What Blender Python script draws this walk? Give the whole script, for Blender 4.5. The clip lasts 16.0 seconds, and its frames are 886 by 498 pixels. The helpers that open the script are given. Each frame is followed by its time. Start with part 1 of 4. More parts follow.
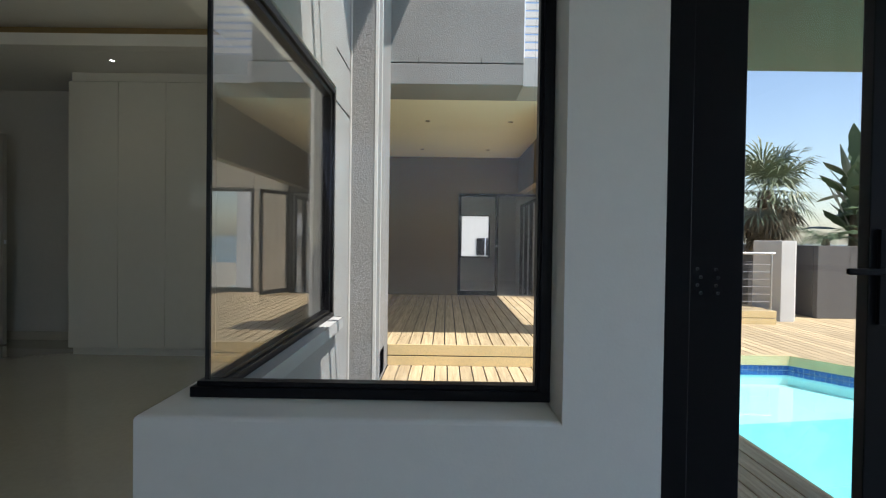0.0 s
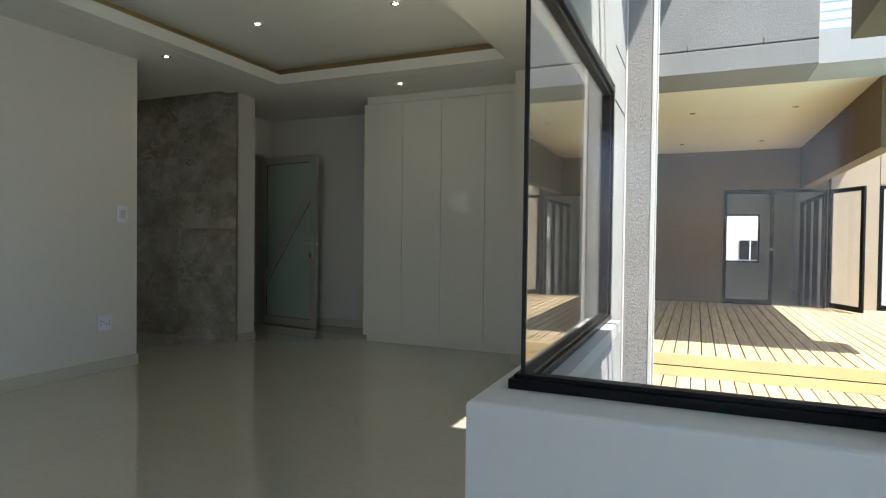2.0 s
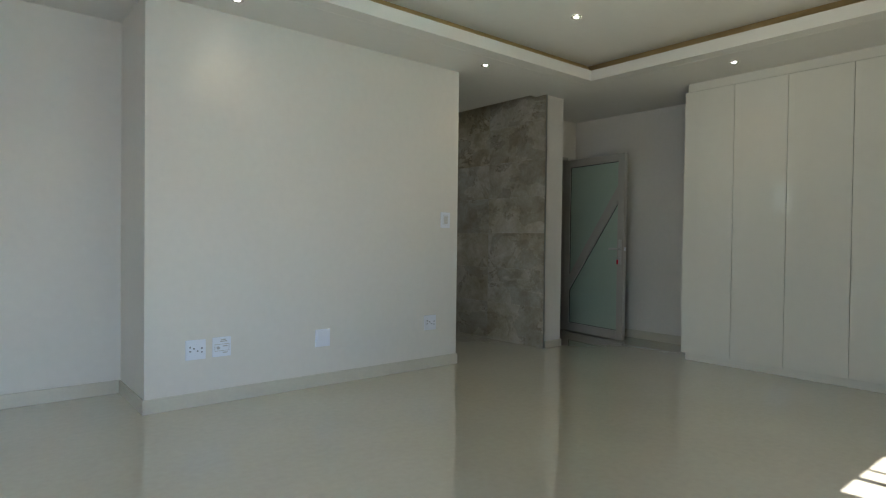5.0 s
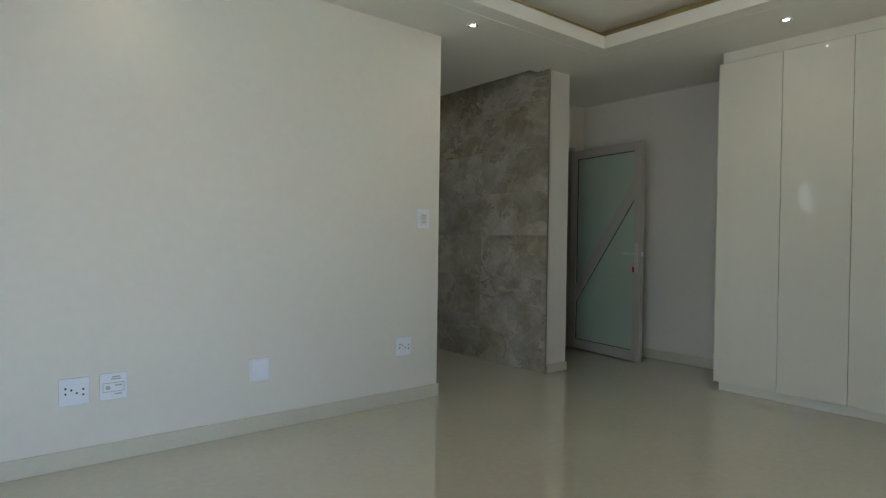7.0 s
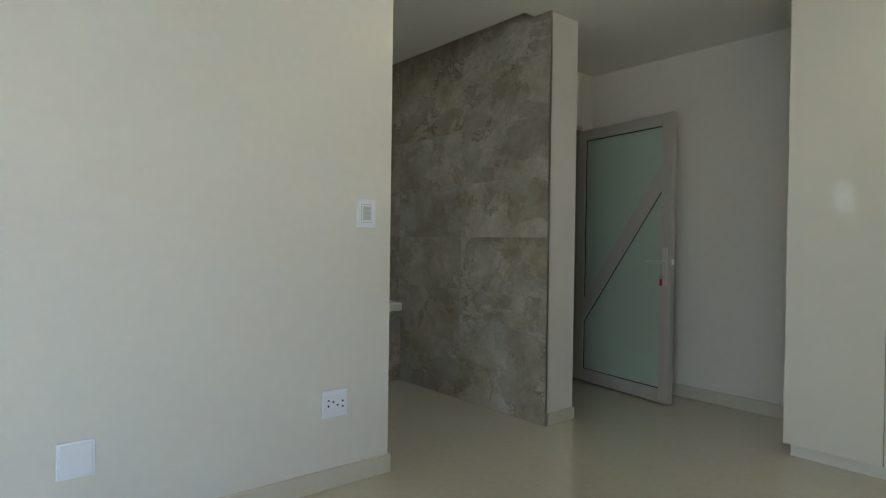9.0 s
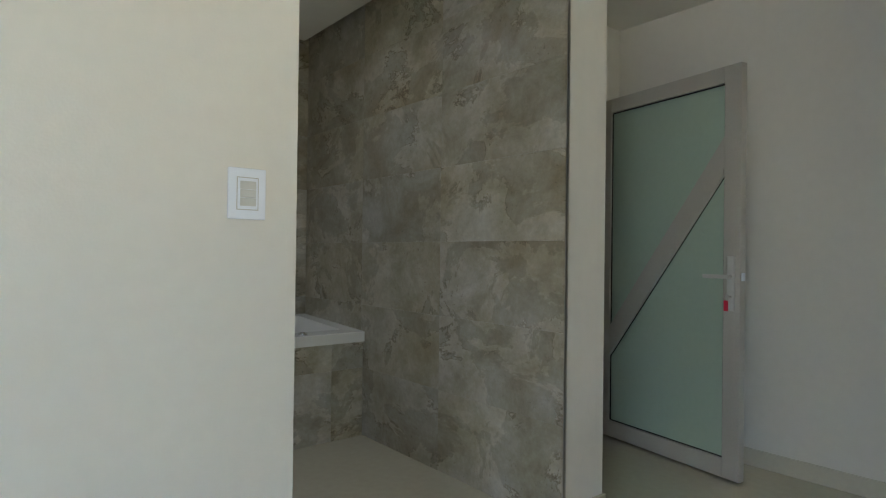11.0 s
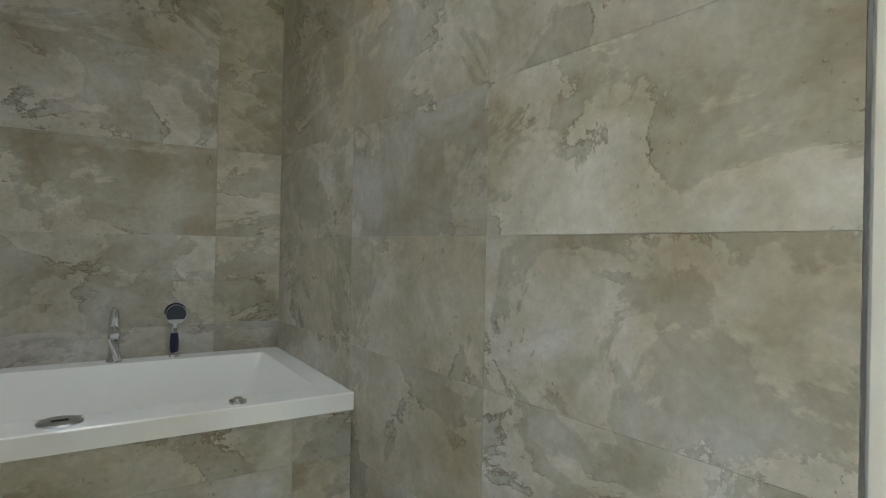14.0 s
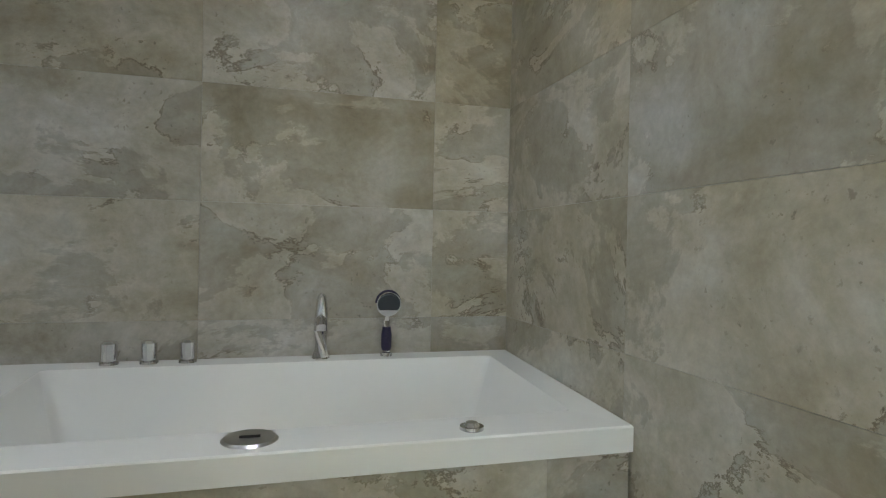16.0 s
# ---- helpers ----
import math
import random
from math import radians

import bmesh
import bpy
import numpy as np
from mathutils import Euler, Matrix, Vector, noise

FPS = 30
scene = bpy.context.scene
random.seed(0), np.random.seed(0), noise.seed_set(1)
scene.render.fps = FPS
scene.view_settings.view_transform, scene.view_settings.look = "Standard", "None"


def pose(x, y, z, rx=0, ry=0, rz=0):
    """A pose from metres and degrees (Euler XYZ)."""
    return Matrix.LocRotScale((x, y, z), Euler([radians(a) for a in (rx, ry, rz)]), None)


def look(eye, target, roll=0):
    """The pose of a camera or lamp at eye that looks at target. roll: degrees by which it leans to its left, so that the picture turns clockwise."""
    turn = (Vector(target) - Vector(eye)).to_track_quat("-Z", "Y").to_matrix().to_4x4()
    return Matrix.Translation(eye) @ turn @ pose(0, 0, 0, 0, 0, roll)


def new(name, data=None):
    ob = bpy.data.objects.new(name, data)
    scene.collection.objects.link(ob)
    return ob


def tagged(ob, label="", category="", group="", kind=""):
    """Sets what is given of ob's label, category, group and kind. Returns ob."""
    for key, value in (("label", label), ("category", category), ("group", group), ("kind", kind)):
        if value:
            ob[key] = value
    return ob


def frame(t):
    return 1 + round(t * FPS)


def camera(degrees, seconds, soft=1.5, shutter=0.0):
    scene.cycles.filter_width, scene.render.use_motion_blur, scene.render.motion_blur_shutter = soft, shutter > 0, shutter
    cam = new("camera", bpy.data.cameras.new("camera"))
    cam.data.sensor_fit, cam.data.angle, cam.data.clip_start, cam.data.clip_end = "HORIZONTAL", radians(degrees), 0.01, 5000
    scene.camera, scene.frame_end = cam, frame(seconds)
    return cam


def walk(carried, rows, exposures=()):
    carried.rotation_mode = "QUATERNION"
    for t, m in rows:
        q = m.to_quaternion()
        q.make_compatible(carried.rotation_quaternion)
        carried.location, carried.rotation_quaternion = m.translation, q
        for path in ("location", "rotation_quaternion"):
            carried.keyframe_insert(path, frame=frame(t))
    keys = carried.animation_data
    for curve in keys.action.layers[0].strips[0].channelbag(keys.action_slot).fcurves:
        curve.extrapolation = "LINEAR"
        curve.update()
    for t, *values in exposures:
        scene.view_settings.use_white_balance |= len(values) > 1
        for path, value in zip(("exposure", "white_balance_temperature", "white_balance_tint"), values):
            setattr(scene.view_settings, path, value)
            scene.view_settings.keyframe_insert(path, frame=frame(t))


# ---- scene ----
cam = camera(74.0, 16.0, soft=1.2)
PATH = [
    (0, (-3.473, -4.524, 1.101), (-1.473, -4.514, 1.066), 0.8),
    (0.5, (-3.471, -4.485, 1.096), (-1.482, -4.282, 1.06), 0.7),
    (1, (-3.478, -4.43, 1.091), (-1.521, -4.016, 1.054), 0.7),
    (1.5, (-3.487, -4.372, 1.091), (-1.587, -3.749, 1.056), 0.8),
    (2, (-3.517, -4.325, 1.093), (-1.681, -3.532, 1.056), 0.7),
    (2.5, (-3.527, -4.267, 1.078), (-1.766, -3.32, 1.044), 0.7),
    (3, (-3.54, -4.207, 1.053), (-1.863, -3.118, 1.025), 0.6),
    (3.5, (-3.531, -4.174, 1.046), (-1.958, -2.939, 1.022), 0.5),
    (4, (-3.526, -4.139, 1.044), (-2.087, -2.75, 1.021), 0.5),
    (4.5, (-3.468, -4.049, 1.073), (-2.149, -2.546, 1.044), 0.6),
    (5, (-3.394, -3.896, 1.092), (-2.116, -2.357, 1.059), 0.7),
    (7.5, (-2.384, -3.044, 1.104), (-1.119, -1.495, 1.078), 0.8),
    (8, (-2.157, -2.801, 1.101), (-0.893, -1.25, 1.075), 0.8),
    (8.5, (-1.917, -2.596, 1.116), (-0.65, -1.048, 1.089), 0.9),
    (9, (-1.625, -2.375, 1.125), (-0.352, -0.832, 1.103), 0.8),
    (11.5, (-0.501, -1.322, 1.106), (0.759, 0.232, 1.122), 0.7),
    (12, (-0.278, -1.112, 1.151), (0.98, 0.442, 1.14), 0.4),
    (12.5, (-0.097, -0.899, 1.162), (1.153, 0.662, 1.141), 0.4),
    (13, (0.05, -0.681, 1.156), (1.279, 0.896, 1.144), 1.0),
    (13.5, (0.15, -0.511, 1.137), (1.36, 1.082, 1.132), 1.0),
    (14, (0.263, -0.328, 1.131), (1.391, 1.324, 1.13), 1.1),
    (14.5, (0.316, -0.131, 1.115), (1.316, 1.601, 1.103), 0.9),
    (15, (0.337, 0.047, 1.098), (1.233, 1.835, 1.087), 1.0),
    (15.5, (0.363, 0.214, 1.074), (1.104, 2.071, 1.061), 0.9),
    (16, (0.359, 0.331, 1.036), (0.903, 2.256, 1.029), 1.1),
]
walk(cam, [(t, look(eye, target, roll)) for t, eye, target, roll in PATH],
     [(t, stops, 6300, 10) for t, stops in ((0, 0.5), (1.0, 0.85), (2.0, 1.28), (3.0, 1.7), (4.0, 1.97), (7.5, 2.2), (9.0, 2.43), (11.5, 2.95), (12.5, 3.4), (13.5, 3.72), (14.5, 3.95), (16, 4.1))])

# ---- light ----
SUN_WAY = Vector((0.29, 0.45, -1.0))
world = bpy.data.worlds.new("sky")
scene.world = world
world.use_nodes = True
wn = world.node_tree
sky = wn.nodes.new("ShaderNodeTexSky")
sky.sky_type = "NISHITA"
sky.sun_disc = False
sky.sun_elevation = radians(61.8)
sky.sun_rotation = math.atan2(-SUN_WAY.x, -SUN_WAY.y)
wn.nodes["Background"].inputs["Strength"].default_value = 0.14
wn.links.new(sky.outputs["Color"], wn.nodes["Background"].inputs["Color"])
sun_data = bpy.data.lights.new("sun", "SUN")
sun_data.energy, sun_data.angle, sun_data.color = 5.0, radians(0.5), (1.0, 0.95, 0.88)
sun = new("sun", sun_data)
sun.matrix_world = look((0, 0, 20), Vector((0, 0, 20)) + SUN_WAY)


SKY_TINT, GROUND_TINT = (0.45, 0.62, 1.0), (1.0, 0.93, 0.64)


def window_light(name, where, target, wide, high, power, tint=SKY_TINT, spread=125):
    """An area lamp in a window's opening: the sky's light going down, or the sunlit courtyard's going up."""
    data = bpy.data.lights.new(name, "AREA")
    data.shape, data.size, data.size_y, data.spread = "RECTANGLE", wide, high, radians(spread)
    data.energy, data.color = power, tint
    lamp = new(name, data)
    lamp.matrix_world = look(where, target)
    return lamp


window_light("sky_light_south", (-3.25, -7.5, 1.25), (-2.9, -4.5, -1.9), 1.9, 2.1, 8.8, SKY_TINT, 118)
# west lamp: added to brighten the wardrobe and door side
window_light("sky_light_west", (-6.5, -4.4, 1.25), (-3.5, -4.0, -0.3), 2.3, 2.1, 3.4)
window_light("courtyard_light", (-1.0, -3.72, 1.3), (-0.35, -2.6, 3.0), 1.5, 1.1, 2.8, GROUND_TINT, 120)


# ---- materials ----
def material(name, colour, rough=0.6, metal=0.0, spec=0.5, vary=0.0, scale=4.0, bump=0.0, bump_scale=80.0, fine=0.0, coat=0.0):
    """A principled material with variation at two scales and fine relief."""
    m = bpy.data.materials.new(name)
    m.use_nodes = True
    nt = m.node_tree
    b = nt.nodes["Principled BSDF"]
    b.inputs["Base Color"].default_value = (*colour, 1)
    b.inputs["Roughness"].default_value = rough
    b.inputs["Metallic"].default_value = metal
    b.inputs["Specular IOR Level"].default_value = spec
    b.inputs["Coat Weight"].default_value = coat
    tc = nt.nodes.new("ShaderNodeTexCoord")
    if vary:
        n1 = nt.nodes.new("ShaderNodeTexNoise")
        n1.inputs["Scale"].default_value, n1.inputs["Detail"].default_value = scale, 5
        n2 = nt.nodes.new("ShaderNodeTexNoise")
        n2.inputs["Scale"].default_value, n2.inputs["Detail"].default_value = scale * 17, 4
        add = nt.nodes.new("ShaderNodeMath")
        add.operation = "ADD"
        nt.links.new(tc.outputs["Object"], n1.inputs["Vector"])
        nt.links.new(tc.outputs["Object"], n2.inputs["Vector"])
        nt.links.new(n1.outputs["Fac"], add.inputs[0])
        nt.links.new(n2.outputs["Fac"], add.inputs[1])
        ramp = nt.nodes.new("ShaderNodeMapRange")
        ramp.inputs["From Min"].default_value, ramp.inputs["From Max"].default_value = 0.6, 1.4
        ramp.inputs["To Min"].default_value, ramp.inputs["To Max"].default_value = 1 - vary, 1 + vary
        nt.links.new(add.outputs[0], ramp.inputs["Value"])
        mul = nt.nodes.new("ShaderNodeVectorMath")
        mul.operation = "SCALE"
        mul.inputs[0].default_value = colour
        nt.links.new(ramp.outputs[0], mul.inputs["Scale"])
        nt.links.new(mul.outputs[0], b.inputs["Base Color"])
        r2 = nt.nodes.new("ShaderNodeMapRange")
        r2.inputs["From Min"].default_value, r2.inputs["From Max"].default_value = 0.6, 1.4
        r2.inputs["To Min"].default_value, r2.inputs["To Max"].default_value = rough * (1 - vary), rough * (1 + vary)
        nt.links.new(add.outputs[0], r2.inputs["Value"])
        nt.links.new(r2.outputs[0], b.inputs["Roughness"])
    if bump:
        n3 = nt.nodes.new("ShaderNodeTexNoise")
        n3.inputs["Scale"].default_value, n3.inputs["Detail"].default_value = bump_scale, 6
        bp = nt.nodes.new("ShaderNodeBump")
        bp.inputs["Strength"].default_value, bp.inputs["Distance"].default_value = bump, 0.01
        nt.links.new(tc.outputs["Object"], n3.inputs["Vector"])
        nt.links.new(n3.outputs["Fac"], bp.inputs["Height"])
        nt.links.new(bp.outputs["Normal"], b.inputs["Normal"])
    return m


def glass_material(name, tint=(1, 1, 1), rough=0.0, ior=1.5):
    """Thin pane: clear, with a mirror gloss that grows at grazing angles."""
    m = bpy.data.materials.new(name)
    m.use_nodes = True
    nt = m.node_tree
    nt.nodes.remove(nt.nodes["Principled BSDF"])
    t = nt.nodes.new("ShaderNodeBsdfTransparent")
    t.inputs["Color"].default_value = (*tint, 1)
    g = nt.nodes.new("ShaderNodeBsdfGlossy")
    g.inputs["Roughness"].default_value = rough
    f = nt.nodes.new("ShaderNodeLayerWeight")
    f.inputs["Blend"].default_value = 0.5
    power = nt.nodes.new("ShaderNodeMath")
    power.operation = "POWER"
    power.inputs[1].default_value = 4.0
    nt.links.new(f.outputs["Facing"], power.inputs[0])
    fac = nt.nodes.new("ShaderNodeMapRange")
    fac.inputs["To Min"].default_value, fac.inputs["To Max"].default_value = ((ior - 1) / (ior + 1)) ** 2 * 0.45, 0.95
    nt.links.new(power.outputs[0], fac.inputs["Value"])
    mix = nt.nodes.new("ShaderNodeMixShader")
    nt.links.new(fac.outputs[0], mix.inputs["Fac"])
    nt.links.new(t.outputs[0], mix.inputs[1])
    nt.links.new(g.outputs[0], mix.inputs[2])
    nt.links.new(mix.outputs[0], nt.nodes["Material Output"].inputs["Surface"])
    return m




def lamp_material(name, colour, power):
    m = bpy.data.materials.new(name)
    m.use_nodes = True
    b = m.node_tree.nodes["Principled BSDF"]
    b.inputs["Emission Color"].default_value = (*colour, 1)
    b.inputs["Emission Strength"].default_value = power
    return m


BULB = lamp_material("lit_bulb", (1.0, 0.93, 0.8), 12.0)
WALL = material("cream_wall_paint", (0.735, 0.714, 0.668), 0.5, vary=0.03, scale=1.2, bump=0.06, bump_scale=120)
WHITE = material("white_ceiling_paint", (0.80, 0.79, 0.75), 0.7, vary=0.02, scale=1.0, bump=0.03)
SKIRT = material("skirting_tile", (0.62, 0.59, 0.50), 0.25, vary=0.05, scale=3)
FLOOR = material("polished_porcelain", (0.56, 0.535, 0.44), 0.035, vary=0.06, scale=1.5, spec=0.8, coat=0.8)


def stone_material():
    """Weathered stone-look porcelain: soft clouds, contour veins with dark pits, each tile shifted at random."""
    m = bpy.data.materials.new("stone_tile")
    m.use_nodes = True
    nt = m.node_tree
    b = nt.nodes["Principled BSDF"]
    tc = nt.nodes.new("ShaderNodeTexCoord")
    info = nt.nodes.new("ShaderNodeObjectInfo")
    off = nt.nodes.new("ShaderNodeVectorMath")
    off.operation = "SCALE"
    off.inputs[0].default_value = (13.0, 7.0, 29.0)
    nt.links.new(info.outputs["Random"], off.inputs["Scale"])
    add = nt.nodes.new("ShaderNodeVectorMath")
    nt.links.new(tc.outputs["Object"], add.inputs[0])
    nt.links.new(off.outputs[0], add.inputs[1])

    def tex(scale, detail, distort=0.0, rough=0.55, stretch=(1, 1, 1)):
        mp = nt.nodes.new("ShaderNodeMapping")
        mp.inputs["Scale"].default_value = stretch
        nt.links.new(add.outputs[0], mp.inputs["Vector"])
        n = nt.nodes.new("ShaderNodeTexNoise")
        n.inputs["Scale"].default_value, n.inputs["Detail"].default_value = scale, detail
        n.inputs["Distortion"].default_value, n.inputs["Roughness"].default_value = distort, rough
        nt.links.new(mp.outputs[0], n.inputs["Vector"])
        return n.outputs["Fac"]

    def ramp(fac, *stops):
        r = nt.nodes.new("ShaderNodeValToRGB")
        while len(r.color_ramp.elements) < len(stops):
            r.color_ramp.elements.new(0.5)
        for el, (pos, col) in zip(r.color_ramp.elements, stops):
            el.position, el.color = pos, (*col, 1)
        nt.links.new(fac, r.inputs["Fac"])
        return r.outputs["Color"]

    def mixed(a, b2, fac, mode="MIX"):
        x = nt.nodes.new("ShaderNodeMix")
        x.data_type, x.blend_type = "RGBA", mode
        for value, slot in ((fac, 0), (a, 6), (b2, 7)):
            if isinstance(value, (int, float)):
                x.inputs[slot].default_value = value
            elif isinstance(value, tuple):
                x.inputs[slot].default_value = (*value, 1)
            else:
                nt.links.new(value, x.inputs[slot])
        return x.outputs[2]

    clouds = tex(3.4, 9, 0.35, 0.66, (1, 1, 1.3))
    base = ramp(clouds, (0.30, (0.275, 0.235, 0.165)), (0.45, (0.385, 0.347, 0.276)), (0.55, (0.45, 0.415, 0.355)), (0.68, (0.54, 0.518, 0.48)))
    rust = ramp(tex(1.7, 5, 0.5), (0.52, (0, 0, 0)), (0.68, (1, 1, 1)))
    rusted = mixed(base, (0.30, 0.235, 0.135), mixed((0, 0, 0), rust, 0.4))
    grain = ramp(tex(38, 6, 0.3, 0.7), (0.3, (0.72, 0.72, 0.72)), (0.7, (1.22, 1.22, 1.22)))
    grained = mixed(rusted, grain, 0.45, "MULTIPLY")
    # layered edges: the light side of a contour meets the dark side along a ragged line
    layer = tex(1.9, 10, 0.5, 0.68, (1, 1, 1.5))
    step = ramp(layer, (0.47, (0.76, 0.76, 0.74)), (0.497, (1.2, 1.19, 1.19)), (0.56, (1.04, 1.04, 1.03)), (0.75, (0.92, 0.92, 0.9)))
    layered = mixed(grained, step, 0.6, "MULTIPLY")
    line = ramp(layer, (0.472, (1, 1, 1)), (0.484, (0.44, 0.40, 0.33)), (0.490, (0.44, 0.40, 0.33)), (0.497, (1, 1, 1)))
    where = ramp(tex(4.0, 4), (0.47, (0, 0, 0)), (0.61, (1, 1, 1)))
    lined = mixed(layered, mixed((1, 1, 1), line, where), 1.0, "MULTIPLY")
    pits = ramp(tex(60, 3), (0.30, (0.45, 0.42, 0.38)), (0.36, (1, 1, 1)))
    pitted = mixed(lined, mixed((1, 1, 1), pits, where), 0.7, "MULTIPLY")
    tone = nt.nodes.new("ShaderNodeMapRange")
    tone.inputs["To Min"].default_value, tone.inputs["To Max"].default_value = 0.93, 1.07
    nt.links.new(info.outputs["Random"], tone.inputs["Value"])
    hue = nt.nodes.new("ShaderNodeMath")
    hue.operation = "FRACT"
    more = nt.nodes.new("ShaderNodeMath")
    more.operation = "MULTIPLY"
    more.inputs[1].default_value = 7.3
    nt.links.new(info.outputs["Random"], more.inputs[0])
    nt.links.new(more.outputs[0], hue.inputs[0])
    tint = ramp(hue.outputs[0], (0.0, (1.0, 1.0, 0.92)), (0.5, (0.98, 1.0, 0.98)), (1.0, (0.96, 1.0, 1.05)))
    pitted = mixed(pitted, tint, 1.0, "MULTIPLY")
    toned = nt.nodes.new("ShaderNodeVectorMath")
    toned.operation = "SCALE"
    nt.links.new(pitted, toned.inputs[0])
    nt.links.new(tone.outputs[0], toned.inputs["Scale"])
    nt.links.new(toned.outputs[0], b.inputs["Base Color"])
    b.inputs["Roughness"].default_value = 0.31
    b.inputs["Specular IOR Level"].default_value = 0.5
    bp = nt.nodes.new("ShaderNodeBump")
    bp.inputs["Strength"].default_value, bp.inputs["Distance"].default_value = 0.25, 0.004
    nt.links.new(layer, bp.inputs["Height"])
    nt.links.new(bp.outputs["Normal"], b.inputs["Normal"])
    return m


STONE = stone_material()
GLOSS = material("white_gloss_board", (0.78, 0.77, 0.70), 0.03, vary=0.02, scale=0.8)
BLACK = material("black_aluminium", (0.006, 0.006, 0.007), 0.4, spec=0.15, vary=0.1, scale=6)
GREY_AL = material("grey_aluminium", (0.48, 0.46, 0.43), 0.4, metal=0.0, vary=0.05, scale=6)
FROST = material("frosted_glass", (0.43, 0.545, 0.465), 0.35, vary=0.03, scale=2)
GLASS = glass_material("clear_glass")


def stucco_material():
    """Coarse trowelled stucco: raised blobs with dark pits between."""
    m = material("grey_stucco", (0.33, 0.325, 0.31), 0.95)
    nt = m.node_tree
    b = nt.nodes["Principled BSDF"]
    tc = nt.nodes.new("ShaderNodeTexCoord")
    n = nt.nodes.new("ShaderNodeTexNoise")
    n.inputs["Scale"].default_value, n.inputs["Detail"].default_value, n.inputs["Roughness"].default_value = 68, 6, 0.6
    n2 = nt.nodes.new("ShaderNodeTexNoise")
    n2.inputs["Scale"].default_value, n2.inputs["Detail"].default_value = 1.6, 4
    nt.links.new(tc.outputs["Object"], n.inputs["Vector"])
    nt.links.new(tc.outputs["Object"], n2.inputs["Vector"])
    r = nt.nodes.new("ShaderNodeValToRGB")
    for el, (pos, v) in zip(r.color_ramp.elements, ((0.36, 0.205), (0.50, 0.27))):
        el.position, el.color = pos, (v, v * 0.985, v * 0.95, 1)
    nt.links.new(n.outputs["Fac"], r.inputs["Fac"])
    tone = nt.nodes.new("ShaderNodeMapRange")
    tone.inputs["To Min"].default_value, tone.inputs["To Max"].default_value = 0.75, 1.2
    nt.links.new(n2.outputs["Fac"], tone.inputs["Value"])
    sc = nt.nodes.new("ShaderNodeVectorMath")
    sc.operation = "SCALE"
    nt.links.new(r.outputs["Color"], sc.inputs[0])
    nt.links.new(tone.outputs[0], sc.inputs["Scale"])
    nt.links.new(sc.outputs[0], b.inputs["Base Color"])
    bp = nt.nodes.new("ShaderNodeBump")
    bp.inputs["Strength"].default_value, bp.inputs["Distance"].default_value = 0.75, 0.006
    nt.links.new(n.outputs["Fac"], bp.inputs["Height"])
    nt.links.new(bp.outputs["Normal"], b.inputs["Normal"])
    return m


STUCCO = stucco_material()
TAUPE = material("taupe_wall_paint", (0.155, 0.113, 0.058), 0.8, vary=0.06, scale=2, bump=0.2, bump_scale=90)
ACRYLIC = material("white_acrylic", (0.84, 0.84, 0.81), 0.13, vary=0.01, scale=2)
CHROME = material("chrome", (0.75, 0.75, 0.76), 0.08, metal=1.0, vary=0.05, scale=20)
TAN = material("tan_cove_shade", (0.40, 0.29, 0.13), 0.7, vary=0.1, scale=3)
GROUT = material("grey_grout", (0.44, 0.41, 0.34), 0.9, vary=0.1, scale=20)
SHELL = material("grey_courtyard_plaster", (0.33, 0.325, 0.31), 0.9, vary=0.12, scale=4, bump=0.5, bump_scale=50)
RENDER = material("smooth_grey_plaster", (0.40, 0.40, 0.39), 0.85, vary=0.08, scale=3, bump=0.2, bump_scale=70)
PALE = material("pale_plaster", (0.60, 0.59, 0.565), 0.85, vary=0.05, scale=3, bump=0.2, bump_scale=70)
SOFFIT = material("cream_soffit_paint", (0.84, 0.79, 0.61), 0.7, vary=0.02, scale=2)
PINE = material("fresh_pine_fascia", (0.64, 0.50, 0.26), 0.55, vary=0.16, scale=3, bump=0.1, bump_scale=50)
# black for holes, joints and gaskets, and for shade below the deck boards
DARK = material("dark_detail_and_shade", (0.01, 0.01, 0.01), 0.6)
SATIN = material("satin_aluminium", (0.58, 0.58, 0.57), 0.3, vary=0.03, scale=20)
TANWALL = material("sandy_plaster", (0.40, 0.345, 0.26), 0.85, vary=0.06, scale=3, bump=0.2, bump_scale=70)
DARKWALL = material("dark_grey_plaster", (0.115, 0.11, 0.105), 0.9, vary=0.1, scale=3, bump=0.3, bump_scale=60)
DEEP = material("depth_tint_floor", (0.30, 0.78, 0.86), 0.6, vary=0.05, scale=2)
STEEL = material("brushed_steel", (0.5, 0.5, 0.5), 0.3, metal=1.0, vary=0.1, scale=20)
RED = material("red_key_tag", (0.65, 0.02, 0.06), 0.35)
NAVY = material("dark_handset_grip", (0.015, 0.012, 0.05), 0.3)
GREYFACE = material("grey_spray_face", (0.035, 0.045, 0.055), 0.4)
POOLTILE = material("blue_mosaic", (0.03, 0.10, 0.34), 0.2, vary=0.3, scale=12)
POOLSHELL = material("pale_pool_shell", (0.62, 0.86, 0.88), 0.6, vary=0.05, scale=2)
SEA = material("sea_water", (0.02, 0.10, 0.20), 0.15, vary=0.1, scale=0.02)
SAND = material("dry_ground", (0.36, 0.33, 0.26), 0.95, vary=0.2, scale=0.3, bump=0.3, bump_scale=4)
BARK = material("palm_bark", (0.12, 0.085, 0.05), 0.9, vary=0.3, scale=9, bump=0.8, bump_scale=30)
FROND = material("green_palm_frond", (0.15, 0.18, 0.10), 0.5, vary=0.3, scale=4)
DRY = material("dry_palm_frond", (0.21, 0.16, 0.09), 0.7, vary=0.3, scale=4)
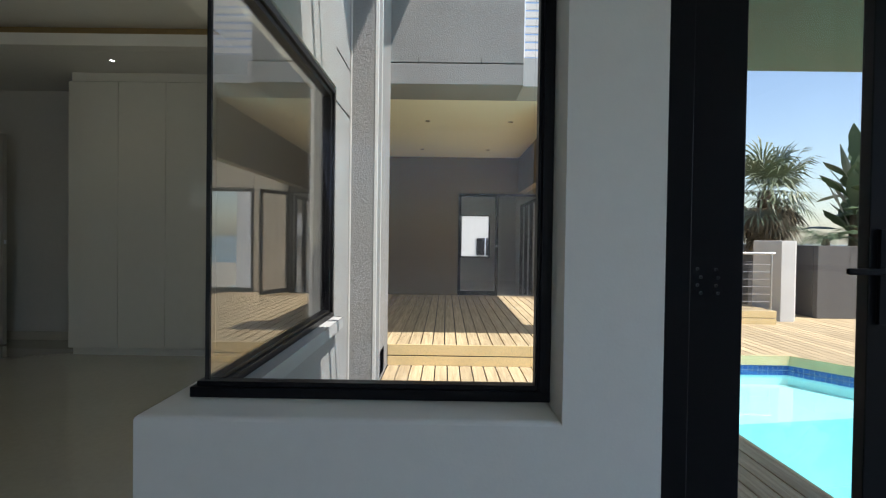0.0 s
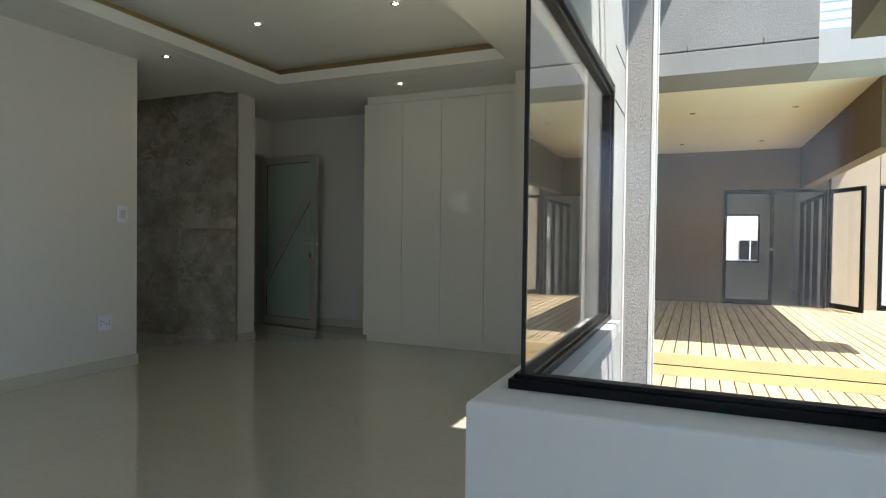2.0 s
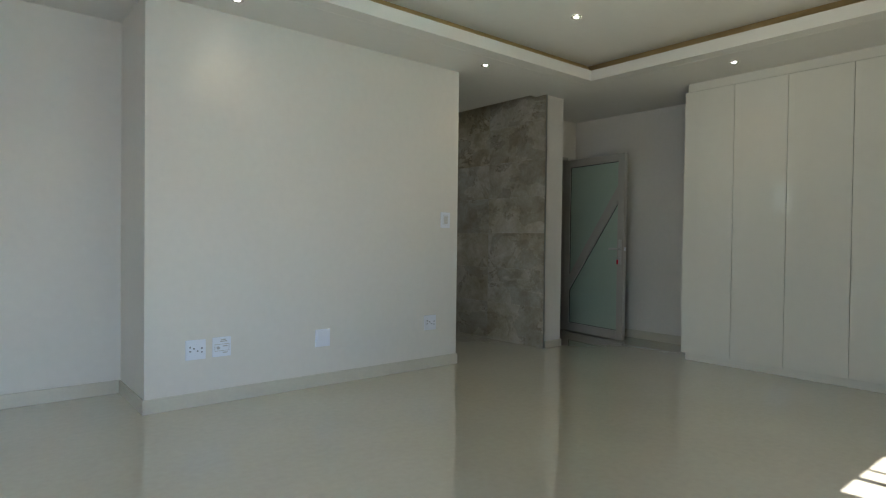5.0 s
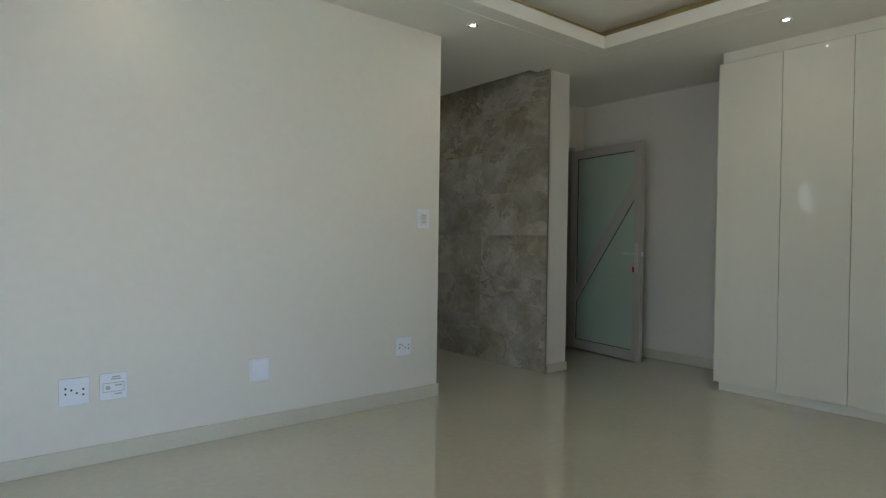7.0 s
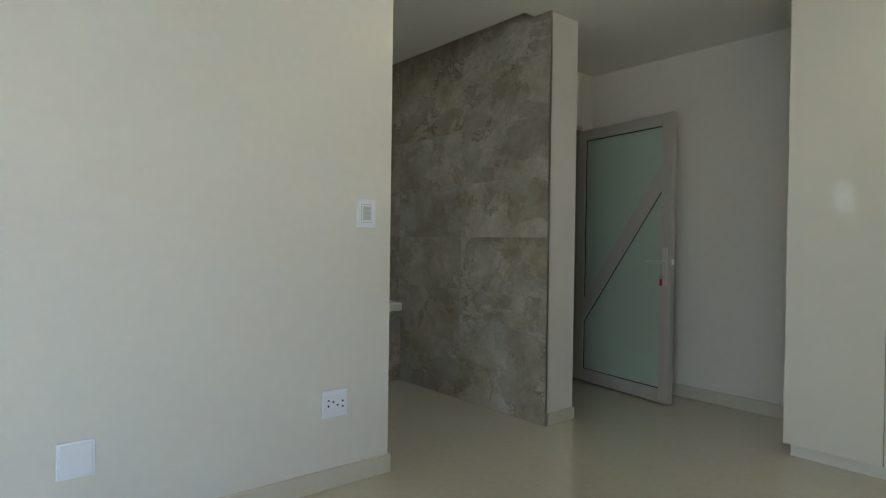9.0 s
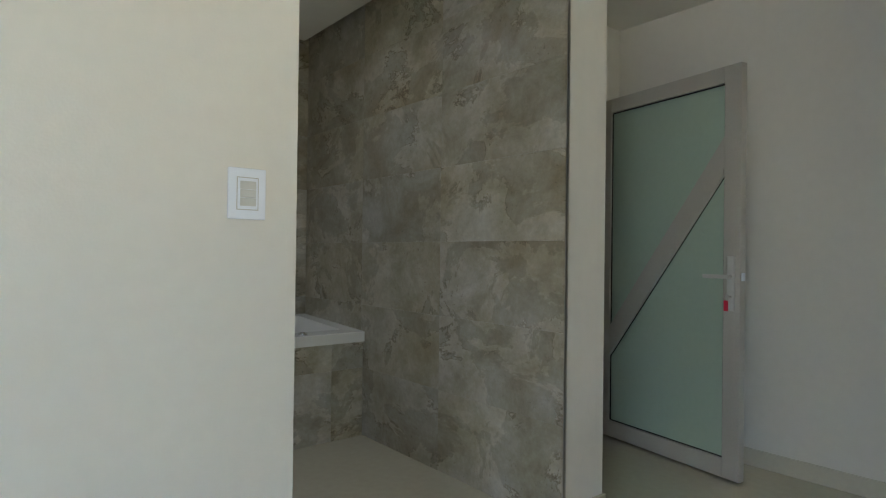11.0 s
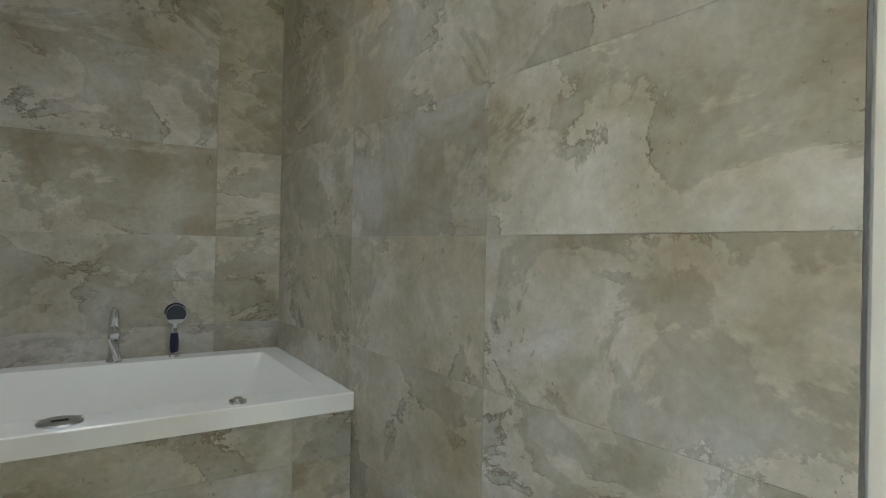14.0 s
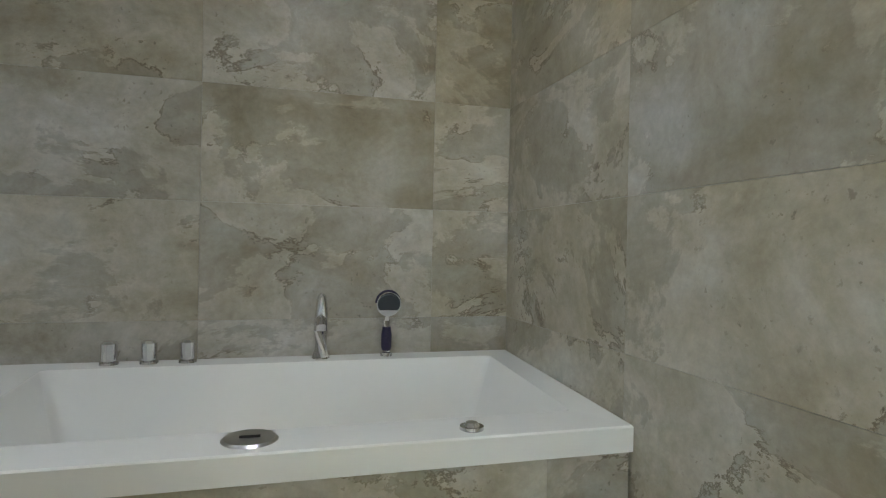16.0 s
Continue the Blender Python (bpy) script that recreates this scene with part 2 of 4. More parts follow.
LEAF = material("banana_leaf", (0.08, 0.12, 0.055), 0.4, vary=0.25, scale=3)
PLASTIC = material("white_plastic", (0.84, 0.88, 0.96), 0.2, vary=0.01, scale=10)


# ---- mesh helpers ----
def box(bm, x0, x1, y0, y1, z0, z1, bevel=0.0):
    r = bmesh.ops.create_cube(bm, size=1.0)
    vs = r["verts"]
    for v in vs:
        v.co = Vector(((x0 + x1) / 2 + v.co.x * (x1 - x0), (y0 + y1) / 2 + v.co.y * (y1 - y0), (z0 + z1) / 2 + v.co.z * (z1 - z0)))
    if bevel:
        es = list({e for v in vs for e in v.link_edges})
        bmesh.ops.bevel(bm, geom=es, offset=bevel, segments=2, profile=0.5, affect="EDGES")
    return bm


def cyl(bm, p0, p1, r0, r1=None, n=20):
    p0, p1 = Vector(p0), Vector(p1)
    d = p1 - p0
    m = Matrix.Translation((p0 + p1) / 2) @ d.to_track_quat("Z", "Y").to_matrix().to_4x4()
    bmesh.ops.create_cone(bm, cap_ends=True, segments=n, radius1=r0, radius2=r0 if r1 is None else r1, depth=d.length, matrix=m)
    return bm


def boxes(*rows, bevel=0.0):
    bm = bmesh.new()
    for r in rows:
        box(bm, *r, bevel=bevel)
    return bm


def mesh_of(name, bm, mat, smooth=False):
    me = bpy.data.meshes.new(name)
    bm.normal_update()
    bm.to_mesh(me)
    bm.free()
    me.materials.append(mat)
    if smooth:
        for p in me.polygons:
            p.use_smooth = True
        me.set_sharp_from_angle(angle=radians(35))
    return me


def part(name, bm, mat, parent=None, label="", smooth=False):
    ob = new(name, mesh_of(name, bm, mat, smooth))
    if parent is not None:
        ob.parent = parent
    if label:
        ob["label"] = label
    return ob


def thing(name, x, y, z, label, category, group="", kind=""):
    e = new(name)
    e.location = (x, y, z)
    e.empty_display_size = 0.1
    return tagged(e, label, category, group, kind)


def structure(name, bm, mat, label, category, smooth=False):
    return tagged(part(name, bm, mat, None, "", smooth), label, category, kind="structure")


# ---- plan ----
H = 2.555                # bulkhead ceiling
HT = 2.735               # tray ceiling
TOP = 2.95               # top of the walls
XW, XD = 1.828, 2.55     # wardrobe front, wall behind the door
XS, YB = 1.168, 2.33      # tiled side wall and back wall of the bathroom
YD = 0.70                # wall with the bedroom door
LW, YW = -2.037, -3.76  # inner faces of the low window walls
XG, YG = -1.83, -3.86    # the two panes of the corner window
SILL, HEAD = 0.655, 1.90
LOW, UP = -0.29, -0.06   # the two deck levels
TW, TH, TZ = 0.762, 0.378, 0.032  # stone tiles and the lowest joint

# ---- structure ----
structure("floor", boxes((-6.6, XD, -3.9, YB + 0.2, -0.25, 0), (-6.6, -2.0, -7.6, -3.9, -0.25, 0)), FLOOR, "polished cream porcelain floor with soft reflections", "floor")
structure("wall_partition", boxes((-2.51, 0, 0, 0.14, 0, H), (-2.51, -2.37, 0.14, 0.66, 0, H)), WALL, "cream painted partition wall beside the bathroom opening", "wall")
structure("wall_recess", boxes((-6.6, -6.1, 0.66, 0.80, 0, H), (-4.75, -2.37, 0.66, 0.80, 0, H), (-6.1, -4.75, 0.66, 0.80, 0, 1.66), (-6.1, -4.75, 0.66, 0.80, 2.22, H)), WALL, "cream painted wall of a shallow recess", "wall")
structure("wall_bath_back", boxes((-2.37, 1.49, YB + 0.012, YB + 0.2, 0, TOP)), GROUT, "wall behind the bath under stone tiles", "wall")
structure("wall_bath_left", boxes((-2.51, -2.37, 0.66, YB + 0.2, 0, TOP)), WALL, "plain cream bathroom wall", "wall")
structure("wall_pillar", boxes((XS + 0.012, 1.445, 0.012, 0.16, 0, H)), WALL, "cream painted end of the tiled partition", "wall")
structure("wall_bath_side", boxes((XS + 0.012, 1.445, 0.16, YB + 0.012, 0, TOP)), GROUT, "partition wall under stone tiles", "wall")
structure("wall_door", boxes((1.445, 1.52, YD, YD + 0.15, 0, H), (1.52, 2.40, YD, YD + 0.15, 2.11, H), (2.40, XD, YD, YD + 0.15, 0, H)), WALL, "cream painted wall round the bedroom doorway", "wall")
structure("wall_passage", boxes((1.445, XD, 2.1, 2.25, 0, H)), WALL, "plain cream wall of the passage beyond", "wall")
structure("wall_east", boxes((XD, XD + 0.2, -2.85, YB + 0.2, 0, TOP)), WALL, "cream painted wall behind the open door", "wall")
structure("wall_return", boxes((1.44, XD + 0.2, YW, -2.85, 0, TOP)), WALL, "cream painted wall return beside the wardrobe", "wall")


def plan_prism(pts, z0, z1, bevel=0.0):
    """A wall piece from its outline in plan."""
    bm = bmesh.new()
    lo = [bm.verts.new((x, y, z0)) for x, y in pts]
    hi = [bm.verts.new((x, y, z1)) for x, y in pts]
    bm.faces.new(lo)
    top = bm.faces.new(hi)
    for i in range(len(pts)):
        bm.faces.new((lo[i], lo[(i + 1) % len(pts)], hi[(i + 1) % len(pts)], hi[i]))
    bmesh.ops.recalc_face_normals(bm, faces=bm.faces)
    if bevel:
        bmesh.ops.bevel(bm, geom=list(top.edges), offset=bevel, segments=3, profile=0.5, affect="EDGES")
    return bm


structure("wall_window_low", plan_prism([(LW, YW), (-0.17, YW), (-0.17, -3.885), (-1.78, -3.885), (-1.78, -4.815), (LW, -4.815)], 0, SILL, 0.012), WALL, "white painted low wall under the corner window", "wall")
structure("wall_window_pier", boxes((-0.17, 1.44, -3.885, YW, 0, TOP), (LW, -1.78, -5.06, -4.815, 0, TOP)), WALL, "white painted piers beside the corner window", "wall")
structure("wall_window_head", plan_prism([(LW, YW), (-0.17, YW), (-0.17, -3.885), (-1.78, -3.885), (-1.78, -4.815), (LW, -4.815)], HEAD + 0.03, TOP), WALL, "white painted wall over the corner window", "wall")
structure("wall_pool_side", boxes((LW, -1.78, -7.15, -5.06, 2.30, TOP), (LW, -1.78, -7.6, -7.15, 0, TOP)), WALL, "white wall over the sliding door", "wall")
structure("wall_south", boxes((-6.6, -4.3, -7.75, -7.6, 0, TOP), (-2.2, -1.78, -7.75, -7.6, 0, TOP), (-4.3, -2.2, -7.75, -7.6, 2.35, TOP)), WALL, "plain wall with a wide glazed opening", "wall")
structure("wall_west", boxes((-6.8, -6.6, -7.75, -5.6, 0, TOP), (-6.8, -6.6, -5.6, -3.2, 2.35, TOP), (-6.8, -6.6, -3.2, 0.8, 0, TOP)), WALL, "plain unseen wall with added wide glazing", "wall")

# ceiling: bulkhead round a tray, with a lip that hides a cove
TX0, TX1, TY0, TY1 = -4.6, 1.085, -2.87, -0.595
structure("ceiling", boxes(
    (-6.6, XD, YW, TY0 - 0.13, H, HT), (-6.6, LW, -7.6, YW, H, HT), (-6.6, XD, TY1 + 0.13, 0.14, H, HT), (TX1 + 0.13, XD, TY0 - 0.13, TY1 + 0.13, H, HT), (-6.6, TX0 - 0.13, TY0 - 0.13, TY1 + 0.13, H, HT),
    (-6.6, -2.37, 0.14, 0.8, H, HT), (-2.37, XS - 0.09, 0.14, YB - 0.12, H, HT), (1.445, XD, 0.14, YB + 0.2, H, HT),
    (TX0 - 0.13, TX1 + 0.13, TY0 - 0.13, TY1 + 0.13, HT + 0.002, TOP), (-6.8, XD + 0.2, -3.89, YB + 0.2, TOP, TOP + 0.2), (-6.8, -1.78, -7.75, -3.89, TOP, TOP + 0.2)), WHITE, "white bulkhead ceiling with a recessed tray", "ceiling")
structure("ceiling_lip", boxes((TX0, TX1, TY1, TY1 + 0.14, H + 0.002, H + 0.02), (TX0, TX1, TY0 - 0.14, TY0, H + 0.002, H + 0.02), (TX1, TX1 + 0.14, TY0 - 0.14, TY1 + 0.14, H + 0.002, H + 0.02), (TX0 - 0.14, TX0, TY0 - 0.14, TY1 + 0.14, H + 0.002, H + 0.02),
    (TX0, TX1, TY1, TY1 + 0.018, H + 0.02, H + 0.095), (TX0, TX1, TY0 - 0.018, TY0, H + 0.02, H + 0.095), (TX1, TX1 + 0.018, TY0 - 0.018, TY1 + 0.018, H + 0.02, H + 0.095), (TX0 - 0.018, TX0, TY0 - 0.018, TY1 + 0.018, H + 0.02, H + 0.095)), WHITE, "white plaster lip round the ceiling tray", "cornice")
# the unlit cove: its shade is put in as a tan colour
structure("ceiling_cove", boxes((TX0 - 0.1, TX1 + 0.126, TY1 + 0.118, TY1 + 0.128, H + 0.02, HT), (TX0 - 0.1, TX1 + 0.126, TY0 - 0.128, TY0 - 0.118, H + 0.02, HT), (TX1 + 0.118, TX1 + 0.128, TY0 - 0.118, TY1 + 0.118, H + 0.02, HT)), TAN, "cove behind the ceiling lip, its unlit shade coloured tan", "cove")


def skirting(name, *rows):
    structure(name, boxes(*rows, bevel=0.003), SKIRT, "beige tile skirting along the wall foot", "skirting")


skirting("baseboard_partition", (-2.522, 0.012, -0.012, 0.0, 0, 0.09), (0.0, 0.012, 0.0, 0.14, 0, 0.09), (-2.522, -2.51, 0.0, 0.66, 0, 0.09))
skirting("baseboard_recess", (-6.6, -2.522, 0.648, 0.66, 0, 0.09))
skirting("baseboard_pillar", (XS + 0.03, 1.457, 0.0, 0.012, 0, 0.075), (1.445, 1.457, 0.012, YD, 0, 0.075))
skirting("baseboard_east", (XD - 0.012, XD, -1.11, YD, 0, 0.09))
skirting("baseboard_return", (1.428, 1.44, YW, -2.838, 0, 0.09))
skirting("baseboard_window", (LW, 1.428, YW, YW + 0.012, 0, 0.09))

# ---- deck, ground and sea ----
PX0, PX1, PY0, PY1 = -3.6, 3.84, -10.6, -6.65   # the pool
PYC = -8.8                                      # where its far corner is cut off


def cut(y):
    """The far side of the pool at y: straight, then slanting back."""
    return PX1 + min(0.0, (y - PYC) * 1.54)


PXC = cut(PY0)
structure("ground", boxes((-70, 60, -70, 70, -1.9, -1.8)), SAND, "dry sandy ground beyond the garden walls", "ground")
structure("water_sea", boxes((60.0, 4000, -3000, 3000, -3.0, -2.0), (-3000, 60, -4000, -70, -3.0, -2.0)), SEA, "deep blue sea out to the horizon", "sea")
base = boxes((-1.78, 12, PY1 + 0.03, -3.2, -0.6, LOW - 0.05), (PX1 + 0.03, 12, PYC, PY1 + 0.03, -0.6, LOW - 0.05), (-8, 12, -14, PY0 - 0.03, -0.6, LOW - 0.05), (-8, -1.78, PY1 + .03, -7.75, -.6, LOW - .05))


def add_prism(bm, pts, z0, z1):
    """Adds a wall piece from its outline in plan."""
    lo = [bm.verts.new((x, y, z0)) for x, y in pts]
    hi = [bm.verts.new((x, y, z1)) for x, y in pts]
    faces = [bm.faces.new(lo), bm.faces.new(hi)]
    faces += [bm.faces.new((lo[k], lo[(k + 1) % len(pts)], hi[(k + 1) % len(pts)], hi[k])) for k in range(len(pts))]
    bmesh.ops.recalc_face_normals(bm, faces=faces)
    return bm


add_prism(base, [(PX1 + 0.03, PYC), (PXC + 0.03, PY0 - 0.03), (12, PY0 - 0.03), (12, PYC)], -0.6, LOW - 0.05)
# black slab: the shade seen through the board gaps, as colour
structure("deck_base", base, DARK, "near-black slab coloured as the shade below the deck boards", "deck base")
# the blue that light takes in deep water is put into the floor colour
structure("pool_floor", boxes((PX0, PX1, PY0, PY1, -1.7, -1.35)), DEEP, "pool floor at the deep end, coloured with deep water's blue", "pool")
shell = boxes((PX0 - 0.1, PX0, PY0 - 0.1, PY1 + 0.1, -1.7, LOW - 0.07), (PX1, PX1 + 0.1, PYC, PY1 + 0.1, -1.7, LOW - 0.07), (PX0, PXC, PY0 - 0.1, PY0, -1.7, LOW - 0.07), (PX0, PX1, PY1, PY1 + 0.1, -1.7, LOW - 0.07))
add_prism(shell, [(PX1, PYC), (PXC, PY0), (PXC + 0.12, PY0), (PX1 + 0.1, PYC)], -1.7, LOW - 0.07)
add_prism(shell, [(2.05, PY1), (2.5, PYC), (cut(-9.4), -9.4), (PX1, PYC), (PX1, PY1)], -1.35, -0.66)
structure("pool_shell", shell, POOLSHELL, "pale pool shell with a shallow shelf", "pool")


def water_material():
    m = bpy.data.materials.new("pool_water")
    m.use_nodes = True
    nt = m.node_tree
    nt.nodes.remove(nt.nodes["Principled BSDF"])
    t = nt.nodes.new("ShaderNodeBsdfTransparent")
    t.inputs["Color"].default_value = (0.74, 0.96, 0.98, 1)
    g = nt.nodes.new("ShaderNodeBsdfGlossy")
    g.inputs["Roughness"].default_value = 0.02
    f = nt.nodes.new("ShaderNodeFresnel")
    f.inputs["IOR"].default_value = 1.33
    n = nt.nodes.new("ShaderNodeTexNoise")
    n.inputs["Scale"].default_value = 3.0
    bp = nt.nodes.new("ShaderNodeBump")
    bp.inputs["Strength"].default_value, bp.inputs["Distance"].default_value = 0.15, 0.02
    nt.links.new(n.outputs["Fac"], bp.inputs["Height"])
    nt.links.new(bp.outputs["Normal"], g.inputs["Normal"])
    nt.links.new(bp.outputs["Normal"], f.inputs["Normal"])
    mix = nt.nodes.new("ShaderNodeMixShader")
    nt.links.new(f.outputs[0], mix.inputs["Fac"])
    nt.links.new(t.outputs[0], mix.inputs[1])
    nt.links.new(g.outputs[0], mix.inputs[2])
    nt.links.new(mix.outputs[0], nt.nodes["Material Output"].inputs["Surface"])
    return m


bm = bmesh.new()
bm.faces.new([bm.verts.new((x, y, LOW - 0.2)) for x, y in ((PX0, PY0), (PXC, PY0), (PX1, PYC), (PX1, PY1), (PX0, PY1))])
structure("water_pool", bm, water_material(), "clear turquoise swimming pool water", "pool water")


# ---- helpers for things ----
def under(parent, name, bm, mat, label="", smooth=False):
    """A part given in world coordinates under a thing at its base."""
    ob = part(name, bm, mat, parent, label, smooth)
    inv = Matrix.Identity(4)
    q = parent
    while q is not None:
        inv = inv @ Matrix.Translation(-q.location) if q.type == "EMPTY" else inv
        q = q.parent
    ob.matrix_parent_inverse = inv if parent.type == "EMPTY" else Matrix.Identity(4)
    return ob


# ---- wardrobe ----
ward = thing("wardrobe", 2.15, -1.97, 0, "tall built-in wardrobe with four glossy white doors", "wardrobe")
under(ward, "body", boxes((XW + 0.021, XD, -2.848, -1.108, 0.085, 2.475)), GLOSS, "white carcass")
under(ward, "plinth", boxes((XW + 0.03, XW + 0.05, -2.848, -1.135, 0.0, 0.085)), GLOSS, "white recessed plinth")
under(ward, "filler_panel", boxes((XW + 0.012, XW + 0.03, -2.848, -1.13, 2.477, H)), GLOSS, "white panel up to the ceiling")
seams = [-1.105, -1.555, -1.985, -2.445, -2.846]
for a, b in zip(seams, seams[1:]):
    under(ward, "door", boxes((XW, XW + 0.02, b + 0.0018, a - 0.0018, 0.066, 2.472), bevel=0.0015), GLOSS)


# ---- bedroom door ----
def prism(bm, pts, y0, y1):
    """A flat plate in x and z with thickness in y."""
    lo = [bm.verts.new((x, y0, z)) for x, z in pts]
    hi = [bm.verts.new((x, y1, z)) for x, z in pts]
    n = len(pts)
    bm.faces.new(lo)
    bm.faces.new(hi[::-1])
    for i in range(n):
        bm.faces.new((lo[i], hi[i], hi[(i + 1) % n], lo[(i + 1) % n]))
    bmesh.ops.recalc_face_normals(bm, faces=bm.faces)
    return bm


DW, DH = 0.93, 2.05
door = thing("door_1", 2.371, 0.69, 0.01, "open grey aluminium door with two frosted panes", "door", kind="structure")
door.rotation_euler = (0, 0, math.atan2(-0.234 - 0.69, 2.227 - 2.371))
leaf = part("leaf_frame", boxes((0, 0.085, -0.022, 0.022, 0, DH), (DW - 0.09, DW, -0.022, 0.022, 0, DH), (0.085, DW - 0.09, -0.022, 0.022, DH - 0.085, DH), (0.085, DW - 0.09, -0.022, 0.022, 0, 0.095), bevel=0.003), GREY_AL, door)
part("diagonal_rail", prism(bmesh.new(), [(0.085, 0.485), (DW - 0.09, 1.505), (DW - 0.09, 1.70), (0.085, 0.668)], -0.02, 0.02), GREY_AL, door)
part("pane", prism(bmesh.new(), [(0.085, 0.668), (DW - 0.09, 1.70), (DW - 0.09, DH - 0.085), (0.085, DH - 0.085)], -0.005, 0.005), FROST, door, "green-tinted frosted glass")
part("pane", prism(bmesh.new(), [(0.085, 0.095), (DW - 0.09, 0.095), (DW - 0.09, 1.505), (0.085, 0.485)], -0.005, 0.005), FROST, door, "green-tinted frosted glass")
for s in (-1, 1):
    gk = bmesh.new()
    y0, y1 = sorted((s * 0.0055, s * 0.012))
    for x0, z0, x1, z1 in ((0.087, 0.668, DW - 0.092, 1.70), (0.087, 0.485, DW - 0.092, 1.505)):
        up = 0.006 if z0 > 0.55 else -0.006
        prism(gk, [(x0, z0), (x1, z1), (x1, z1 + up), (x0, z0 + up)], y0, y1)
    box(gk, DW - 0.096, DW - 0.091, y0, y1, 0.1, DH - 0.09)
    box(gk, 0.086, 0.091, y0, y1, 0.1, DH - 0.09)
    box(gk, 0.09, DW - 0.095, y0, y1, DH - 0.091, DH - 0.086)
    box(gk, 0.09, DW - 0.095, y0, y1, 0.096, 0.101)
    bead = prism(bmesh.new(), [(0.087, 0.487), (DW - 0.092, 1.507), (DW - 0.092, 1.535), (0.087, 0.513)], *sorted((s * 0.0205, s * 0.027)))
    part("glazing_bead", bead, GREY_AL, door)
    part("gasket", gk, DARK, door, "black glazing gasket")
    hx = DW - 0.045
    plate = part("lock_plate", boxes((hx - 0.02, hx + 0.02, *sorted((s * 0.0225, s * 0.03)), 0.83, 1.10), bevel=0.003), SATIN, door, "satin aluminium lock plate")
    hb = cyl(bmesh.new(), (hx, s * 0.03, 1.0), (hx, s * 0.062, 1.0), 0.010)
    box(hb, hx - 0.132, hx + 0.011, *sorted((s * 0.052, s * 0.066)), 0.989, 1.009, bevel=0.004)
    part("lever_handle", hb, SATIN, door, "satin aluminium lever handle", True)
kb = cyl(bmesh.new(), (DW - 0.045, -0.03, 0.90), (DW - 0.045, -0.062, 0.90), 0.006)
bmesh.ops.create_cone(kb, cap_ends=True, segments=18, radius1=0.014, radius2=0.014, depth=0.003, matrix=Matrix.Translation((DW - 0.045, -0.06, 0.90)) @ Matrix.Rotation(radians(90), 4, "Y"))
part("key", kb, STEEL, door, "steel key in the lock")
part("key_tag", boxes((DW - 0.056, DW - 0.034, -0.068, -0.060, 0.832, 0.884), bevel=0.003), RED, door, "bright red key tag")
part("latch", boxes((DW, DW + 0.006, -0.012, 0.012, 0.98, 1.02), bevel=0.001), PLASTIC, door, "pale latch tongue")
structure("door_frame", boxes((2.385, 2.40, YD - 0.005, YD + 0.11, 0, 2.11), (1.52, 1.535, YD - 0.005, YD + 0.11, 0, 2.11), (1.535, 2.385, YD - 0.005, YD + 0.11, 2.075, 2.11), bevel=0.002), GREY_AL, "grey aluminium door frame", "door frame")

# ---- sockets and switch on the partition ----


def plate(name, x, z, w, h, label, category):
    t = thing(name, x, 0, z, label, category)
    under(t, "cover_plate", boxes((x - w / 2, x + w / 2, -0.011, 0.0, z - h / 2, z + h / 2), bevel=0.003), PLASTIC)
    return t


def socket(x, z, w, h):
    t = plate("wall_socket", x, z, w, h, "white square double socket outlet on cream wall", "socket")
    t["group"] = "wall outlets"
    under(t, "socket_face", boxes((x - w * 0.40, x + w * 0.40, -0.0135, -0.011, z - h * 0.27, z + h * 0.27), bevel=0.001), PLASTIC)
    for i, (dx, dz) in enumerate(((-0.29, 0.14), (-0.29, -0.06), (-0.10, 0.07), (0.08, -0.06), (0.29, 0.07), (0.29, -0.13))):
        under(t, "pin_hole", cyl(bmesh.new(), (x + dx * w, -0.0155, z + dz * h), (x + dx * w, -0.013, z + dz * h), 0.0046, n=12), DARK, "dark pin hole")


socket(-2.21, 0.366, 0.125, 0.128)
socket(-0.297, 0.386, 0.125, 0.125)
t = plate("blank_plate", -1.307, 0.355, 0.118, 0.128, "plain white blanking plate on cream wall", "blank plate")
under(t, "raised_lid", boxes((-1.307 - 0.05, -1.307 + 0.05, -0.016, -0.011, 0.30, 0.41), bevel=0.003), PLASTIC)
t = plate("media_socket", -2.045, 0.369, 0.12, 0.128, "white aerial and data outlet with small print", "media socket")
under(t, "aerial_port", cyl(bmesh.new(), (-2.07, -0.018, 0.364), (-2.07, -0.011, 0.364), 0.010), STEEL, "round metal aerial port")
for x0, x1, dz in ((-2.052, -2.018, 0.047), (-2.056, -2.012, 0.036), (-2.04, -2.008, 0.004), (-2.04, -2.008, -0.038)):
    under(t, "print_bar", boxes((x0, x1, -0.0125, -0.0112, 0.369 + dz - 0.003, 0.369 + dz + 0.003)), GREY_AL, "row of unreadable grey print")
for x0, x1, z0, z1 in ((-2.092, -1.998, 0.385, 0.3875), (-2.092, -1.998, 0.342, 0.3445), (-2.092, -2.0895, 0.3445, 0.385), (-2.0005, -1.998, 0.3445, 0.385)):
    under(t, "outline", boxes((x0, x1, -0.0125, -0.0112, z0, z1)), GREY_AL, "thin grey frame line")
t = plate("light_switch", -0.143, 1.257, 0.100, 0.134, "white three-way rocker light switch with chrome edge", "light switch")
under(t, "bezel_shadow_gap", boxes((-0.143 - 0.029, -0.143 + 0.029, -0.0118, -0.0108, 1.257 - 0.043, 1.257 + 0.043)), GREY_AL, "thin grey gap round the bezel")
under(t, "bezel", boxes((-0.143 - 0.027, -0.143 + 0.027, -0.0135, -0.011, 1.257 - 0.041, 1.257 + 0.041), bevel=0.001), PLASTIC, "white raised bezel")
